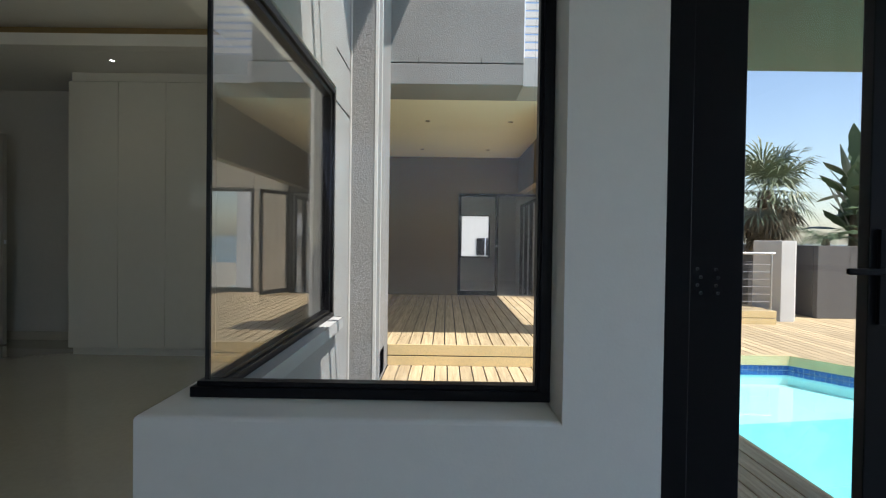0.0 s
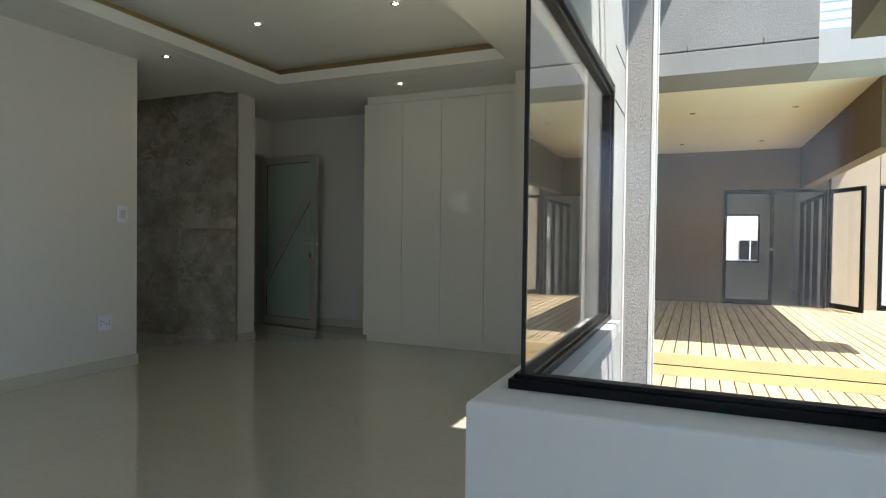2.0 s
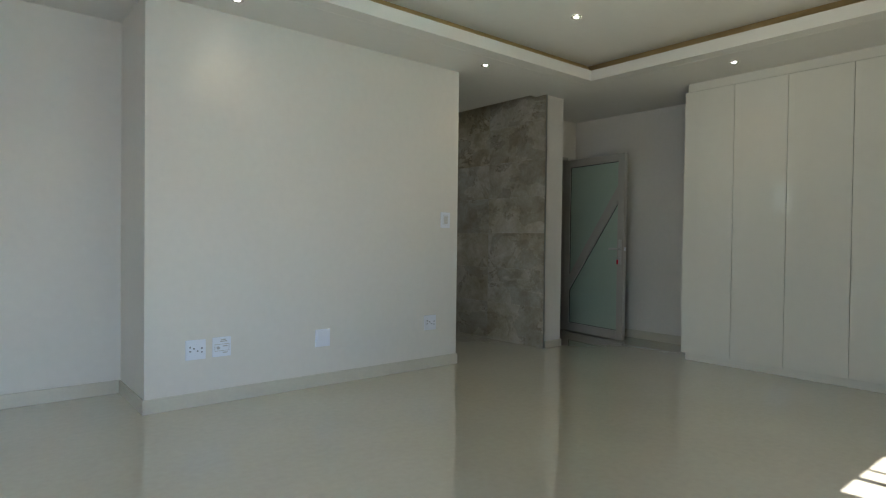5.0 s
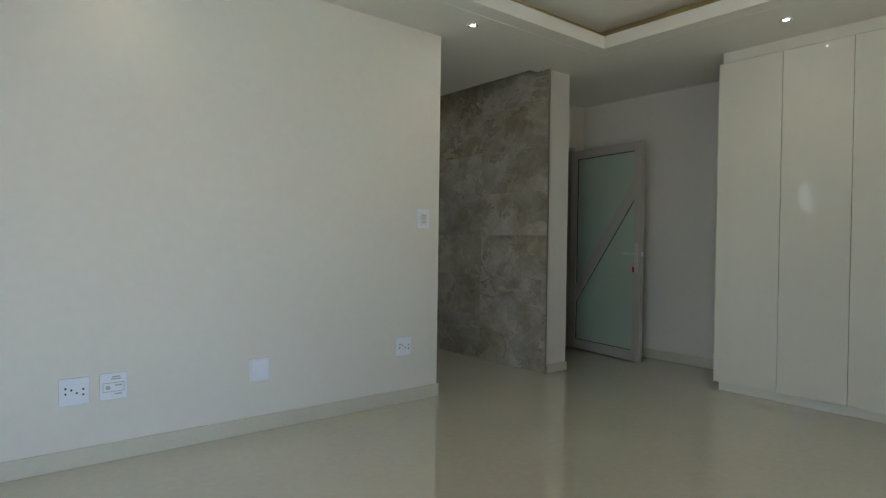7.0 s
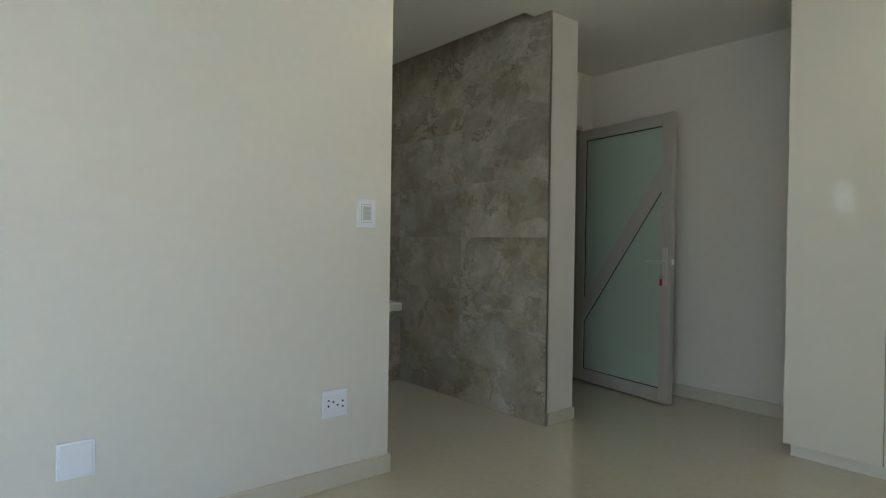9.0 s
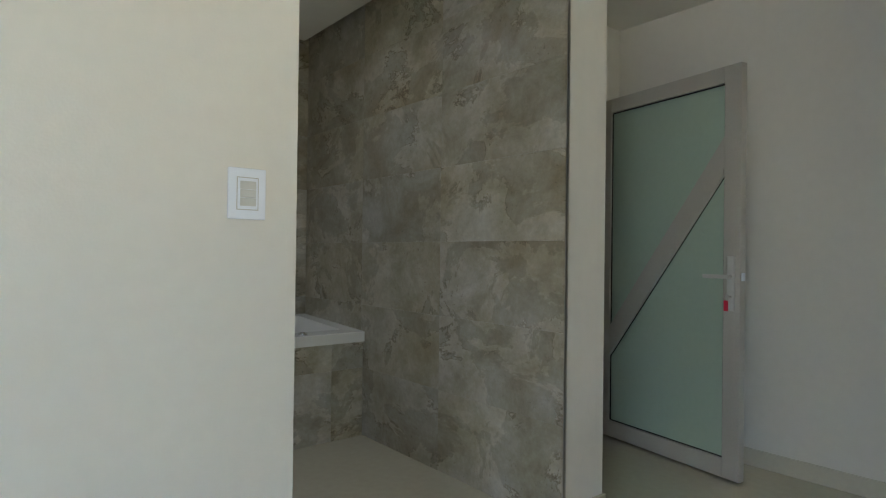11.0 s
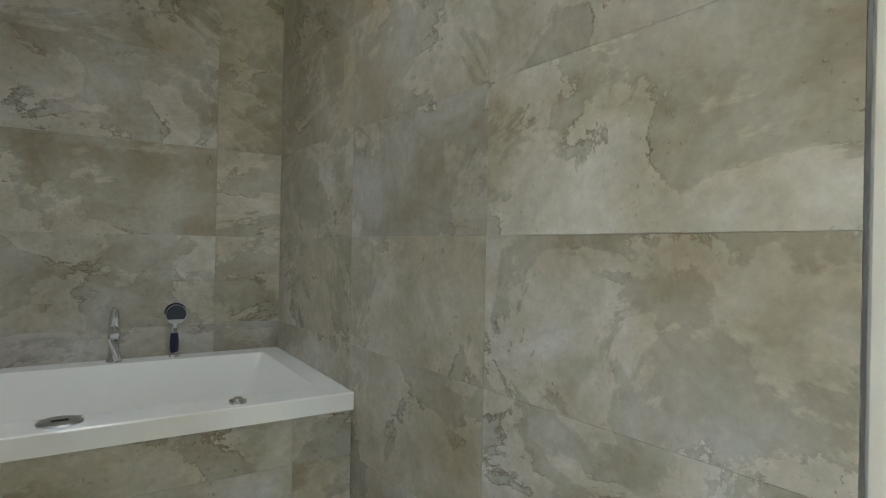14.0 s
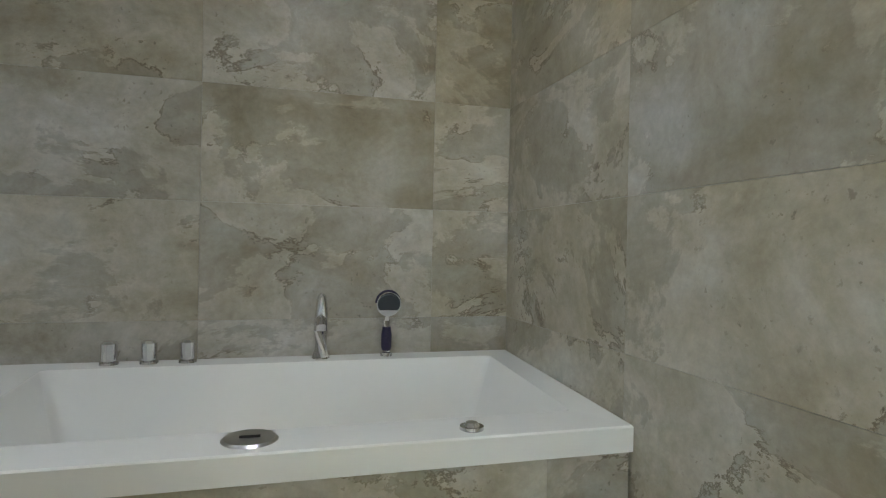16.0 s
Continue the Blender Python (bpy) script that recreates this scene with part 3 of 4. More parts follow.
for dz in (-0.022, 0.0, 0.022):
    under(t, "rocker", boxes((-0.143 - 0.021, -0.143 + 0.021, -0.0165, -0.0135, 1.257 + dz - 0.0105, 1.257 + dz + 0.0105), bevel=0.0012), SATIN)

# ---- downlights ----


def downlight(x, y, z, lit):
    t = thing("downlight", x, y, z, "small round ceiling downlight, lit" if lit else "small round ceiling downlight, unlit", "downlight", "indoor downlights" if lit else "patio downlights")
    ring = bmesh.new()
    n = 28
    prof = ((0.019, -0.001), (0.030, -0.008), (0.037, -0.005), (0.038, -0.001))
    loops = [[ring.verts.new((x + r * math.cos(2 * math.pi * i / n), y + r * math.sin(2 * math.pi * i / n), z + dz)) for i in range(n)] for r, dz in prof]
    for p, q in zip(loops, loops[1:]):
        for i in range(n):
            ring.faces.new((p[i], p[(i + 1) % n], q[(i + 1) % n], q[i]))
    bmesh.ops.recalc_face_normals(ring, faces=ring.faces)
    under(t, "trim_ring", ring, CHROME, "chrome trim ring", True)
    under(t, "bulb", cyl(bmesh.new(), (x, y, z - 0.004), (x, y, z - 0.0008), 0.016, 0.0188, 24), BULB if lit else GREYFACE, "glowing lamp face" if lit else "dark lamp face")
    return t


for x, y, z in ((1.46, -1.71, H), (0.024, -0.305, H), (-2.05, -0.26, H), (-4.1, -0.3, H), (0.114, -1.169, HT), (0.16, -2.35, HT), (-2.2, -1.2, HT), (-2.2, -2.35, HT), (-2.9, -5.4, H)):
    downlight(x, y, z, True)
    d = bpy.data.lights.new("downlight_beam", "SPOT")
    d.energy, d.spot_size, d.spot_blend, d.shadow_soft_size, d.color = 0.5 if -0.4 < y else 0.3 if x > 1.4 else 0.8, radians(110), 0.8, 0.03, (1.0, 0.82, 0.55)
    s = new("downlight_beam", d)
    s.matrix_world = look((x, y, z - 0.02), (x, y + 0.001, 0))
# two unseen downlights, added to brighten the bathroom tiles
for x, y in ((0.5, 1.25), (-1.1, 1.25)):
    downlight(x, y, H, True)
    d = bpy.data.lights.new("downlight_beam", "SPOT")
    d.energy, d.spot_size, d.spot_blend, d.shadow_soft_size, d.color = 2.1, radians(150), 1.0, 0.04, (0.83, 0.90, 1.0)
    s = new("downlight_beam", d)
    s.matrix_world = look((x, y, H - 0.02), (x, y + 0.001, 0))
for x, y in ((4.95, -4.24), (4.95, -5.42), (7.6, -4.05), (7.6, -5.28)):
    downlight(x, y, 2.78, False)

# ---- corner window ----
win = thing("window_1", XG, YG, SILL, "corner window with black frame and frameless glass corner", "window", kind="structure")
under(win, "window_frame", boxes(
    (XG - 0.036, XG + 0.036, -4.815, YG + 0.036, SILL, SILL + 0.028), (XG - 0.022, XG + 0.022, -4.785, YG + 0.022, SILL + 0.028, SILL + 0.042),
    (XG - 0.036, XG + 0.036, -4.815, -4.785, SILL + 0.028, HEAD), (XG - 0.022, XG + 0.022, -4.785, -4.775, SILL + 0.028, HEAD), (XG - 0.036, XG + 0.036, -4.815, YG + 0.036, HEAD, HEAD + 0.03), bevel=0.002), BLACK, "black aluminium frame")
under(win, "window_frame", boxes((XG + 0.036, -0.17, YG - 0.036, YG + 0.036, SILL, SILL + 0.028), (XG + 0.022, -0.21, YG - 0.022, YG + 0.022, SILL + 0.028, SILL + 0.042),
    (-0.20, -0.17, YG - 0.036, YG + 0.036, SILL + 0.028, HEAD), (-0.23, -0.20, YG - 0.022, YG + 0.022, SILL + 0.028, HEAD - 0.02), (XG + 0.036, -0.17, YG - 0.036, YG + 0.036, HEAD, HEAD + 0.03), (XG + 0.022, -0.2, YG - 0.022, YG + 0.022, HEAD - 0.025, HEAD), bevel=0.002), BLACK, "black aluminium frame")
under(win, "pane", boxes((XG - 0.004, XG + 0.004, -4.765, YG - 0.006, SILL + 0.041, HEAD)), GLASS, "clear glass")
under(win, "pane", boxes((XG + 0.006, -0.225, YG - 0.004, YG + 0.004, SILL + 0.041, HEAD)), GLASS, "clear glass")
under(win, "corner_joint", boxes((XG - 0.006, XG + 0.006, YG - 0.006, YG + 0.006, SILL + 0.041, HEAD)), DARK, "thin black silicone joint")

# ---- sliding door to the pool ----
sd = thing("door_2", -1.93, -6.0, 0, "black aluminium sliding glass doors to the pool", "sliding door", kind="structure")
under(sd, "door_frame", boxes((-2.02, -1.82, -5.13, -5.06, 0, 2.30), (-2.02, -1.82, -7.15, -7.10, 0, 2.30), (-2.02, -1.82, -7.10, -5.11, 2.25, 2.30), (-2.02, -1.82, -7.10, -5.11, 0.0, 0.03), bevel=0.003), BLACK)


def slider(x, y0, y1, handle, wide=0.10):
    f = under(sd, "door_leaf", boxes((x - 0.022, x + 0.022, y1 - wide, y1, 0.03, 2.25), (x - 0.022, x + 0.022, y0, y0 + 0.075, 0.03, 2.25), (x - 0.022, x + 0.022, y0 + 0.075, y1 - wide, 2.16, 2.25), (x - 0.022, x + 0.022, y0 + 0.075, y1 - wide, 0.03, 0.13), bevel=0.003), BLACK)
    under(f, "pane", boxes((x - 0.004, x + 0.004, y0 + 0.07, y1 - wide + 0.005, 0.125, 2.165)), GLASS, "clear glass")
    if handle:
        hb = boxes((x - 0.035, x - 0.022, y0 + 0.02, y0 + 0.055, 0.90, 1.14), bevel=0.002)
        cyl(hb, (x - 0.03, y0 + 0.037, 1.035), (x - 0.075, y0 + 0.037, 1.035), 0.009)
        box(hb, x - 0.083, x - 0.069, y0 + 0.03, y0 + 0.165, 1.027, 1.043, bevel=0.004)
        under(f, "lever_handle", hb, BLACK, "black lever handle")


slider(-1.965, -5.665, -5.13, True, 0.145)
slider(-1.905, -6.36, -5.18, False)
slider(-1.965, -7.10, -6.40, False)
kb = bmesh.new()
for y, z in ((-5.159, 1.034), (-5.168, 1.013), (-5.160, 0.993), (-5.169, 0.973), (-5.206, 1.033), (-5.212, 1.012), (-5.207, 0.992), (-5.212, 0.973)):
    bmesh.ops.create_cone(kb, cap_ends=False, segments=14, radius1=0.0042, radius2=0.0026, depth=0.002, matrix=Matrix.Translation((-1.988, y, z)) @ Matrix.Rotation(radians(-90), 4, "Y"))
under(sd, "screw_heads", kb, STEEL, "small bright screw heads")

# big glazed opening behind, and the small high window that the wardrobe mirrors
gl = thing("window_2", -3.25, -7.66, 0, "wide black-framed glazing out of view", "window", kind="structure")
under(gl, "window_frame", boxes((-4.3, -4.24, -7.70, -7.62, 0, 2.35), (-2.26, -2.2, -7.70, -7.62, 0, 2.35), (-4.24, -2.26, -7.70, -7.62, 2.29, 2.35), (-4.24, -2.26, -7.70, -7.62, 0, 0.06), (-3.28, -3.22, -7.70, -7.62, 0.06, 2.29)), BLACK)
gp = under(gl, "pane", boxes((-4.24, -2.26, -7.664, -7.656, 0.06, 2.29)), GLASS, "clear glass")
gp.visible_shadow = False
# west glazing: unseen, added so that light reaches the wardrobe side
gl = thing("added_window_west", -6.7, -4.4, 0, "wide black-framed glazing out of view", "window", kind="structure")
under(gl, "window_frame", boxes((-6.74, -6.66, -5.6, -5.54, 0, 2.35), (-6.74, -6.66, -3.26, -3.2, 0, 2.35), (-6.74, -6.66, -5.54, -3.26, 2.29, 2.35), (-6.74, -6.66, -5.54, -3.26, 0, 0.06)), BLACK)
gp = under(gl, "pane", boxes((-6.704, -6.696, -5.54, -3.26, 0.06, 2.29)), GLASS, "clear glass")
gp.visible_shadow = False
gl = thing("window_3", -5.42, 0.73, 1.66, "small high window in the recess wall", "window", kind="structure")
under(gl, "window_frame", boxes((-6.1, -6.06, 0.69, 0.77, 1.66, 2.22), (-4.79, -4.75, 0.69, 0.77, 1.66, 2.22), (-6.06, -4.79, 0.69, 0.77, 2.18, 2.22), (-6.06, -4.79, 0.69, 0.77, 1.66, 1.70)), BLACK)
gp = under(gl, "pane", boxes((-6.06, -4.79, 0.726, 0.734, 1.70, 2.18)), GLASS, "clear glass")
gp.visible_shadow = False

# ---- bath ----
BX0, BX1, BY0, BY1, BZ = -0.58, XS - 0.003, 1.52, YB - 0.003, 0.63
bath = thing("bathtub", 0.3, 1.9, 0, "white acrylic built-in bath with a tiled front", "bathtub")


def basin():
    """Rim, fascia and a sloping basin with rounded corners."""
    bm = bmesh.new()

    def ring(x0, x1, y0, y1, z, r, n=6):
        pts = []
        for cx, cy, a in ((x1 - r, y1 - r, 0), (x0 + r, y1 - r, 90), (x0 + r, y0 + r, 180), (x1 - r, y0 + r, 270)):
            for i in range(n + 1):
                t = radians(a + 90 * i / n)
                pts.append(bm.verts.new((cx + r * math.cos(t), cy + r * math.sin(t), z)))
        return pts

    loops = [ring(BX0 + 0.02, BX1 - 0.002, BY0 + 0.02, BY1 - 0.002, BZ - 0.061, 0.004), ring(BX0, BX1, BY0, BY1, BZ - 0.061, 0.004), ring(BX0, BX1, BY0, BY1, BZ - 0.004, 0.004), ring(BX0 + 0.004, BX1 - 0.003, BY0 + 0.004, BY1 - 0.003, BZ, 0.004),
             ring(-0.28, 1.075, 1.655, 2.245, BZ, 0.02), ring(-0.275, 1.069, 1.661, 2.24, BZ - 0.008, 0.02), ring(-0.20, 0.95, 1.72, 2.185, BZ - 0.28, 0.05), ring(-0.13, 0.87, 1.79, 2.13, BZ - 0.36, 0.08), ring(0.1, 0.6, 1.95, 2.0, BZ - 0.37, 0.02)]
    for p, q in zip(loops, loops[1:]):
        n = len(p)
        for i in range(n):
            bm.faces.new((p[i], p[(i + 1) % n], q[(i + 1) % n], q[i]))
    bm.faces.new(loops[-1])
    for v in bm.verts:
        if v.co.z > BZ - 0.05:
            v.co.z += 0.036 * max(0.0, (v.co.y - 1.6) / 0.7)
    bmesh.ops.recalc_face_normals(bm, faces=bm.faces)
    return bm


under(bath, "tub", basin(), ACRYLIC, "white acrylic tub and rim", True)
front = under(bath, "front_panel", boxes((BX0 + 0.03, BX1, BY0 + 0.032, BY0 + 0.08, 0, BZ - 0.063)), GROUT, "tiled front panel")
# disc and push button on the rim
disc = bmesh.new()
cyl(disc, (0.312, 1.605, BZ), (0.312, 1.605, BZ + 0.006), 0.060, 0.053, 36)
dv = under(bath, "jet_control", disc, STEEL, "round brushed steel jet control", True)
under(dv, "slot", boxes((0.291, 0.333, 1.599, 1.611, BZ + 0.006, BZ + 0.008)), DARK, "dark slot")
kn = cyl(bmesh.new(), (0.785, 1.575, BZ), (0.785, 1.575, BZ + 0.008), 0.028, 0.027, 30)
cyl(kn, (0.785, 1.575, BZ + 0.008), (0.785, 1.575, BZ + 0.016), 0.018, 0.013, 30)
under(bath, "air_button", kn, CHROME, "chrome air button", True)
RB = BZ + 0.036   # rim height at the wall
for x in (-0.118, -0.009, 0.100):
    kn = cyl(bmesh.new(), (x, 2.29, RB), (x, 2.29, RB + 0.006), 0.027, 0.026, 28)
    cyl(kn, (x, 2.29, RB + 0.006), (x, 2.29, RB + 0.014), 0.017, 0.018, 20)
    cyl(kn, (x, 2.29, RB + 0.012), (x, 2.29, RB + 0.062), 0.0215, 0.0235, 14)
    cyl(kn, (x, 2.29, RB + 0.062), (x, 2.29, RB + 0.069), 0.0235, 0.017, 14)
    under(bath, "tap_knob", kn, CHROME, "fluted chrome tap knob", True)


def tube(bm, pts, radii, n=18):
    """A round tube along a line of points."""
    loops = []
    for i, p in enumerate(pts):
        a, c = Vector(pts[max(i - 1, 0)]), Vector(pts[min(i + 1, len(pts) - 1)])
        q = (c - a).to_track_quat("Z", "X").to_matrix()
        loops.append([bm.verts.new(Vector(p) + q @ Vector((radii[i] * math.cos(2 * math.pi * k / n), radii[i] * math.sin(2 * math.pi * k / n), 0))) for k in range(n)])
    for p, q in zip(loops, loops[1:]):
        for k in range(n):
            bm.faces.new((p[k], p[(k + 1) % n], q[(k + 1) % n], q[k]))
    bm.faces.new(loops[0])
    bm.faces.new(loops[-1])
    bmesh.ops.recalc_face_normals(bm, faces=bm.faces)
    return bm


sx = 0.503
sp = tube(bmesh.new(), [(sx, 2.29, RB), (sx, 2.29, RB + 0.004), (sx, 2.29, RB + 0.09), (sx, 2.286, RB + 0.135), (sx, 2.278, RB + 0.175), (sx, 2.272, RB + 0.205), (sx, 2.270, RB + 0.212)], [0.029, 0.027, 0.0235, 0.021, 0.018, 0.013, 0.004], 24)
tube(sp, [(sx - 0.004, 2.278, RB + 0.120), (sx - 0.004, 2.252, RB + 0.128), (sx - 0.004, 2.226, RB + 0.124), (sx - 0.004, 2.216, RB + 0.112)], [0.016, 0.0155, 0.015, 0.0145], 20)
under(bath, "spout", sp, CHROME, "curved chrome bath spout", True)
hx = 0.72
hs = under(bath, "hand_shower", tube(bmesh.new(), [(hx, 2.29, RB), (hx, 2.29, RB + 0.012), (hx, 2.29, RB + 0.014), (hx, 2.29, RB + 0.12), (hx, 2.272, RB + 0.145), (hx, 2.266, RB + 0.17)], [0.021, 0.020, 0.012, 0.011, 0.009, 0.012]), CHROME, "chrome hand shower", True)
under(hs, "grip", tube(bmesh.new(), [(hx, 2.29, RB + 0.018), (hx, 2.29, RB + 0.03), (hx, 2.29, RB + 0.07), (hx, 2.29, RB + 0.098)], [0.014, 0.0175, 0.018, 0.014]), NAVY, "dark navy grip", True)
hd = cyl(bmesh.new(), (hx, 2.288, RB + 0.184), (hx, 2.252, RB + 0.176), 0.030, 0.041, 30)
under(hs, "head", hd, CHROME, "round chrome spray head", True)
under(hs, "holder_ring", tube(bmesh.new(), [(hx + 0.040 * math.cos(radians(a)), 2.268, RB + 0.180 + 0.040 * math.sin(radians(a))) for a in range(0, 181, 15)], [0.004] * 13, 8), NAVY, "dark ring over the spray head", True)
under(hs, "spray_face", cyl(bmesh.new(), (hx, 2.2525, RB + 0.1762), (hx, 2.249, RB + 0.1748), 0.0385, 0.036, 30), GREYFACE, "dark grey spray face", True)
structure("tile_trim", boxes((XS - 0.001, XS + 0.012, -0.003, 0.003, 0, H)), STEEL, "steel edge trim at the tiled wall's end", "trim")

# ---- patio wing ----
structure("wall_courtyard", boxes((-0.17, 0.30, -3.898, -3.886, LOW, 4.6), (-1.78, -0.17, -3.898, -3.886, LOW, SILL - 0.02), (-1.78, -0.17, -3.898, -3.886, HEAD + 0.04, 4.6)), SHELL, "grey plastered courtyard wall under the window", "wall")
structure("window_sill_outer", prism(bmesh.new(), [(-1.78, SILL - 0.06), (-0.17, SILL - 0.06), (-0.17, SILL), (-1.78, SILL)], -3.95, -3.895), RENDER, "sloping plaster sill outside the window", "sill")
structure("wall_pillar_outer", boxes((0.30, 0.54, -4.075, -3.76, LOW, 4.6), bevel=0.012), STUCCO, "rough grey stucco pillar", "pillar")
structure("wall_courtyard_far", boxes((0.54, 2.93, -3.90, -3.76, LOW, 4.6), bevel=0.006), STUCCO, "rough grey stucco wall", "wall")
structure("wall_patio_front", boxes((2.93, 3.06, -5.34, -3.2, 3.01, 4.6), (2.93, 3.65, -5.34, -3.2, 2.774, 2.998), bevel=0.006), STUCCO, "rough grey stucco beam over the patio", "beam")
structure("wall_patio_strip", boxes((2.97, 3.65, -7.2, -5.342, 2.774, 3.08)), RENDER, "smooth grey plaster slab edge", "slab edge")
structure("ceiling_patio", boxes((3.65, 8.7, -6.15, -3.2, 2.784, 3.0)), SOFFIT, "cream painted patio soffit", "ceiling")
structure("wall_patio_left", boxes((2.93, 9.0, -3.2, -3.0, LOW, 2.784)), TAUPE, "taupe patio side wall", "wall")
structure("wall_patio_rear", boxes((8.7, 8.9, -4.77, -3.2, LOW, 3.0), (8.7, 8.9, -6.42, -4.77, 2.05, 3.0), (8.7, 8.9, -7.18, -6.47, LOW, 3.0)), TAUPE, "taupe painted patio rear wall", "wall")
# hidden behind the header; added to widen the shadow on the deck
structure("ceiling_patio_shade", boxes((3.65, 8.7, -6.85, -6.152, 2.70, 2.80)), TANWALL, "unseen sandy slab added to widen the patio deck shadow", "overhang")
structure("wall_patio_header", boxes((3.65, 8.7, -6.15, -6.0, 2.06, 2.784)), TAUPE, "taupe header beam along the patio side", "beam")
structure("wall_wing_pale", boxes((8.66, 8.70, -7.17, -6.47, UP, 2.784), (8.66, 8.9, -10.1, -8.2, LOW, 3.0), (8.66, 8.9, -8.2, -7.18, 2.1, 3.0)), TANWALL, "pale plastered wing wall", "wall")
structure("room_far_floor", boxes((8.9, 14, -8.2, -3.2, UP - 0.1, UP)), FLOOR, "pale tiled floor of the far room", "floor")
structure("wall_far_room", boxes((13, 13.15, -4.92, -3.2, UP, 2.8), (13, 13.15, -8.2, -5.75, UP, 2.8), (13, 13.15, -5.75, -4.92, UP, 0.58), (13, 13.15, -5.75, -4.92, 1.78, 2.8), (8.9, 13, -3.2, -3.05, UP, 2.8), (8.9, 9.2, -6.62, -6.47, UP, 2.8), (11.83, 13, -6.62, -6.47, UP, 2.8), (9.2, 11.83, -6.62, -6.47, 2.0, 2.8)), PALE, "pale wall of the far room", "wall")
structure("ceiling_far_room", boxes((8.9, 13.15, -8.35, -3.05, 2.8, 2.95)), WHITE, "white ceiling of the far room", "ceiling")
w = thing("window_4", 13.05, -5.33, 0.58, "black framed window of the far room", "window", kind="structure")
under(w, "window_frame", boxes((13.02, 13.08, -5.75, -5.71, 0.58, 1.78), (13.02, 13.08, -4.96, -4.92, 0.58, 1.78), (13.02, 13.08, -5.71, -4.96, 1.74, 1.78), (13.02, 13.08, -5.71, -4.96, 0.58, 0.62)), BLACK)


def framed_door(name, x, y0, y1, z1, label, handle=True):
    """A glazed door in a black frame, lying across y."""
    d = thing(name, x, (y0 + y1) / 2, UP, label, "glass door", kind="structure")
    under(d, "door_frame", boxes((x - 0.03, x + 0.05, y0, y0 + 0.06, UP, z1), (x - 0.03, x + 0.05, y1 - 0.06, y1, UP, z1), (x - 0.03, x + 0.05, y0 + 0.06, y1 - 0.06, z1 - 0.06, z1), (x - 0.03, x + 0.05, y0 + 0.06, y1 - 0.06, UP, UP + 0.09), bevel=0.004), BLACK)
    under(d, "pane", boxes((x + 0.006, x + 0.014, y0 + 0.055, y1 - 0.055, UP + 0.085, z1 - 0.055)), GLASS, "clear glass")
    if handle:
        under(d, "door_handle", boxes((x - 0.07, x - 0.055, y0 + 0.03, y0 + 0.16, 0.95, 0.975), (x - 0.07, x - 0.03, y0 + 0.02, y0 + 0.04, 0.94, 0.985), bevel=0.003), STEEL, "steel lever handle")
    return d


framed_door("door_3", 8.70, -5.60, -4.77, 2.04, "closed black-framed glass patio door")
d4 = thing("door_frame_open", 8.70, -6.0, UP, "black aluminium frame of the open doorway", "door frame", kind="structure")
under(d4, "frame_head", boxes((8.67, 8.75, -6.38, -5.602, 2.0, 2.04), bevel=0.004), BLACK)
under(d4, "jamb", boxes((8.67, 8.75, -6.42, -6.38, UP, 2.04), bevel=0.004), BLACK)
framed_door("door_5", 8.70, -8.20, -7.18, 2.08, "black-framed glass door in the pale wing")
op = thing("door_6", 8.62, -6.44, UP, "open black-framed glass leaf over the deck", "glass door", kind="structure")
op.rotation_euler = (0, 0, math.atan2(-6.8 + 6.44, 7.87 - 8.62))
part("leaf_frame", boxes((0, 0.07, -0.02, 0.02, 0.02, 2.08), (0.76, 0.83, -0.02, 0.02, 0.02, 2.08), (0.07, 0.76, -0.02, 0.02, 2.01, 2.08), (0.07, 0.76, -0.02, 0.02, 0.02, 0.11), bevel=0.003), BLACK, op)
part("pane", boxes((0.065, 0.765, -0.004, 0.004, 0.105, 2.015)), GLASS, op, "clear glass")
part("door_handle", boxes((0.66, 0.79, 0.05, 0.064, 1.0, 1.02), (0.78, 0.80, 0.02, 0.064, 0.9, 1.1), bevel=0.003), STEEL, op, "steel lever handle")
sw = thing("window_5", 10.5, -6.5, UP, "dark framed sliding doors inside the far room", "window", kind="structure")
for k in range(4):
    under(sw, "window_frame", boxes((9.2 + 0.85 * k, 9.28 + 0.85 * k, -6.52, -6.44, UP, 2.0)), BLACK)
under(sw, "window_frame", boxes((9.28, 11.75, -6.52, -6.44, 1.94, 2.0)), BLACK)
for k in range(3):
    under(sw, "pane", boxes((9.28 + 0.85 * k, 10.05 + 0.85 * k, -6.485, -6.475, UP, 1.94)), GLASS, "clear glass")

# overhangs shading courtyard and pool deck; all but the balcony are unseen and added
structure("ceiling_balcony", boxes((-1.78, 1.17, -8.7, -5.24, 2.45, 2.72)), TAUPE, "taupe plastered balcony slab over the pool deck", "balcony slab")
# unseen slab, added to limit the sun patch on the floor
structure("ceiling_shade_window", boxes((-1.78, -1.22, -5.236, -3.90, 2.75, 2.9)), RENDER, "unseen grey slab added to cut the sun at the window", "eaves")
# unseen slabs, added to keep direct sun out of south and west glazing
structure("ceiling_shade_glazing", boxes((-8.6, -1.78, -9.6, -7.75, 2.45, 2.6), (-8.6, -6.8, -7.75, 0.9, 2.45, 2.6)), RENDER, "unseen grey slabs added to keep sun off the glazing", "eaves")
# unseen slab, outlined so its shadow falls slanting on pillar and beam
structure("ceiling_shade_upper", plan_prism([(-0.41, -5.0), (2.7, -4.55), (2.7, -3.3), (-2.0, -3.3), (-2.0, -4.2)], 4.7, 4.85), RENDER, "unseen grey slab added to cast diagonal shade in the courtyard", "roof edge")
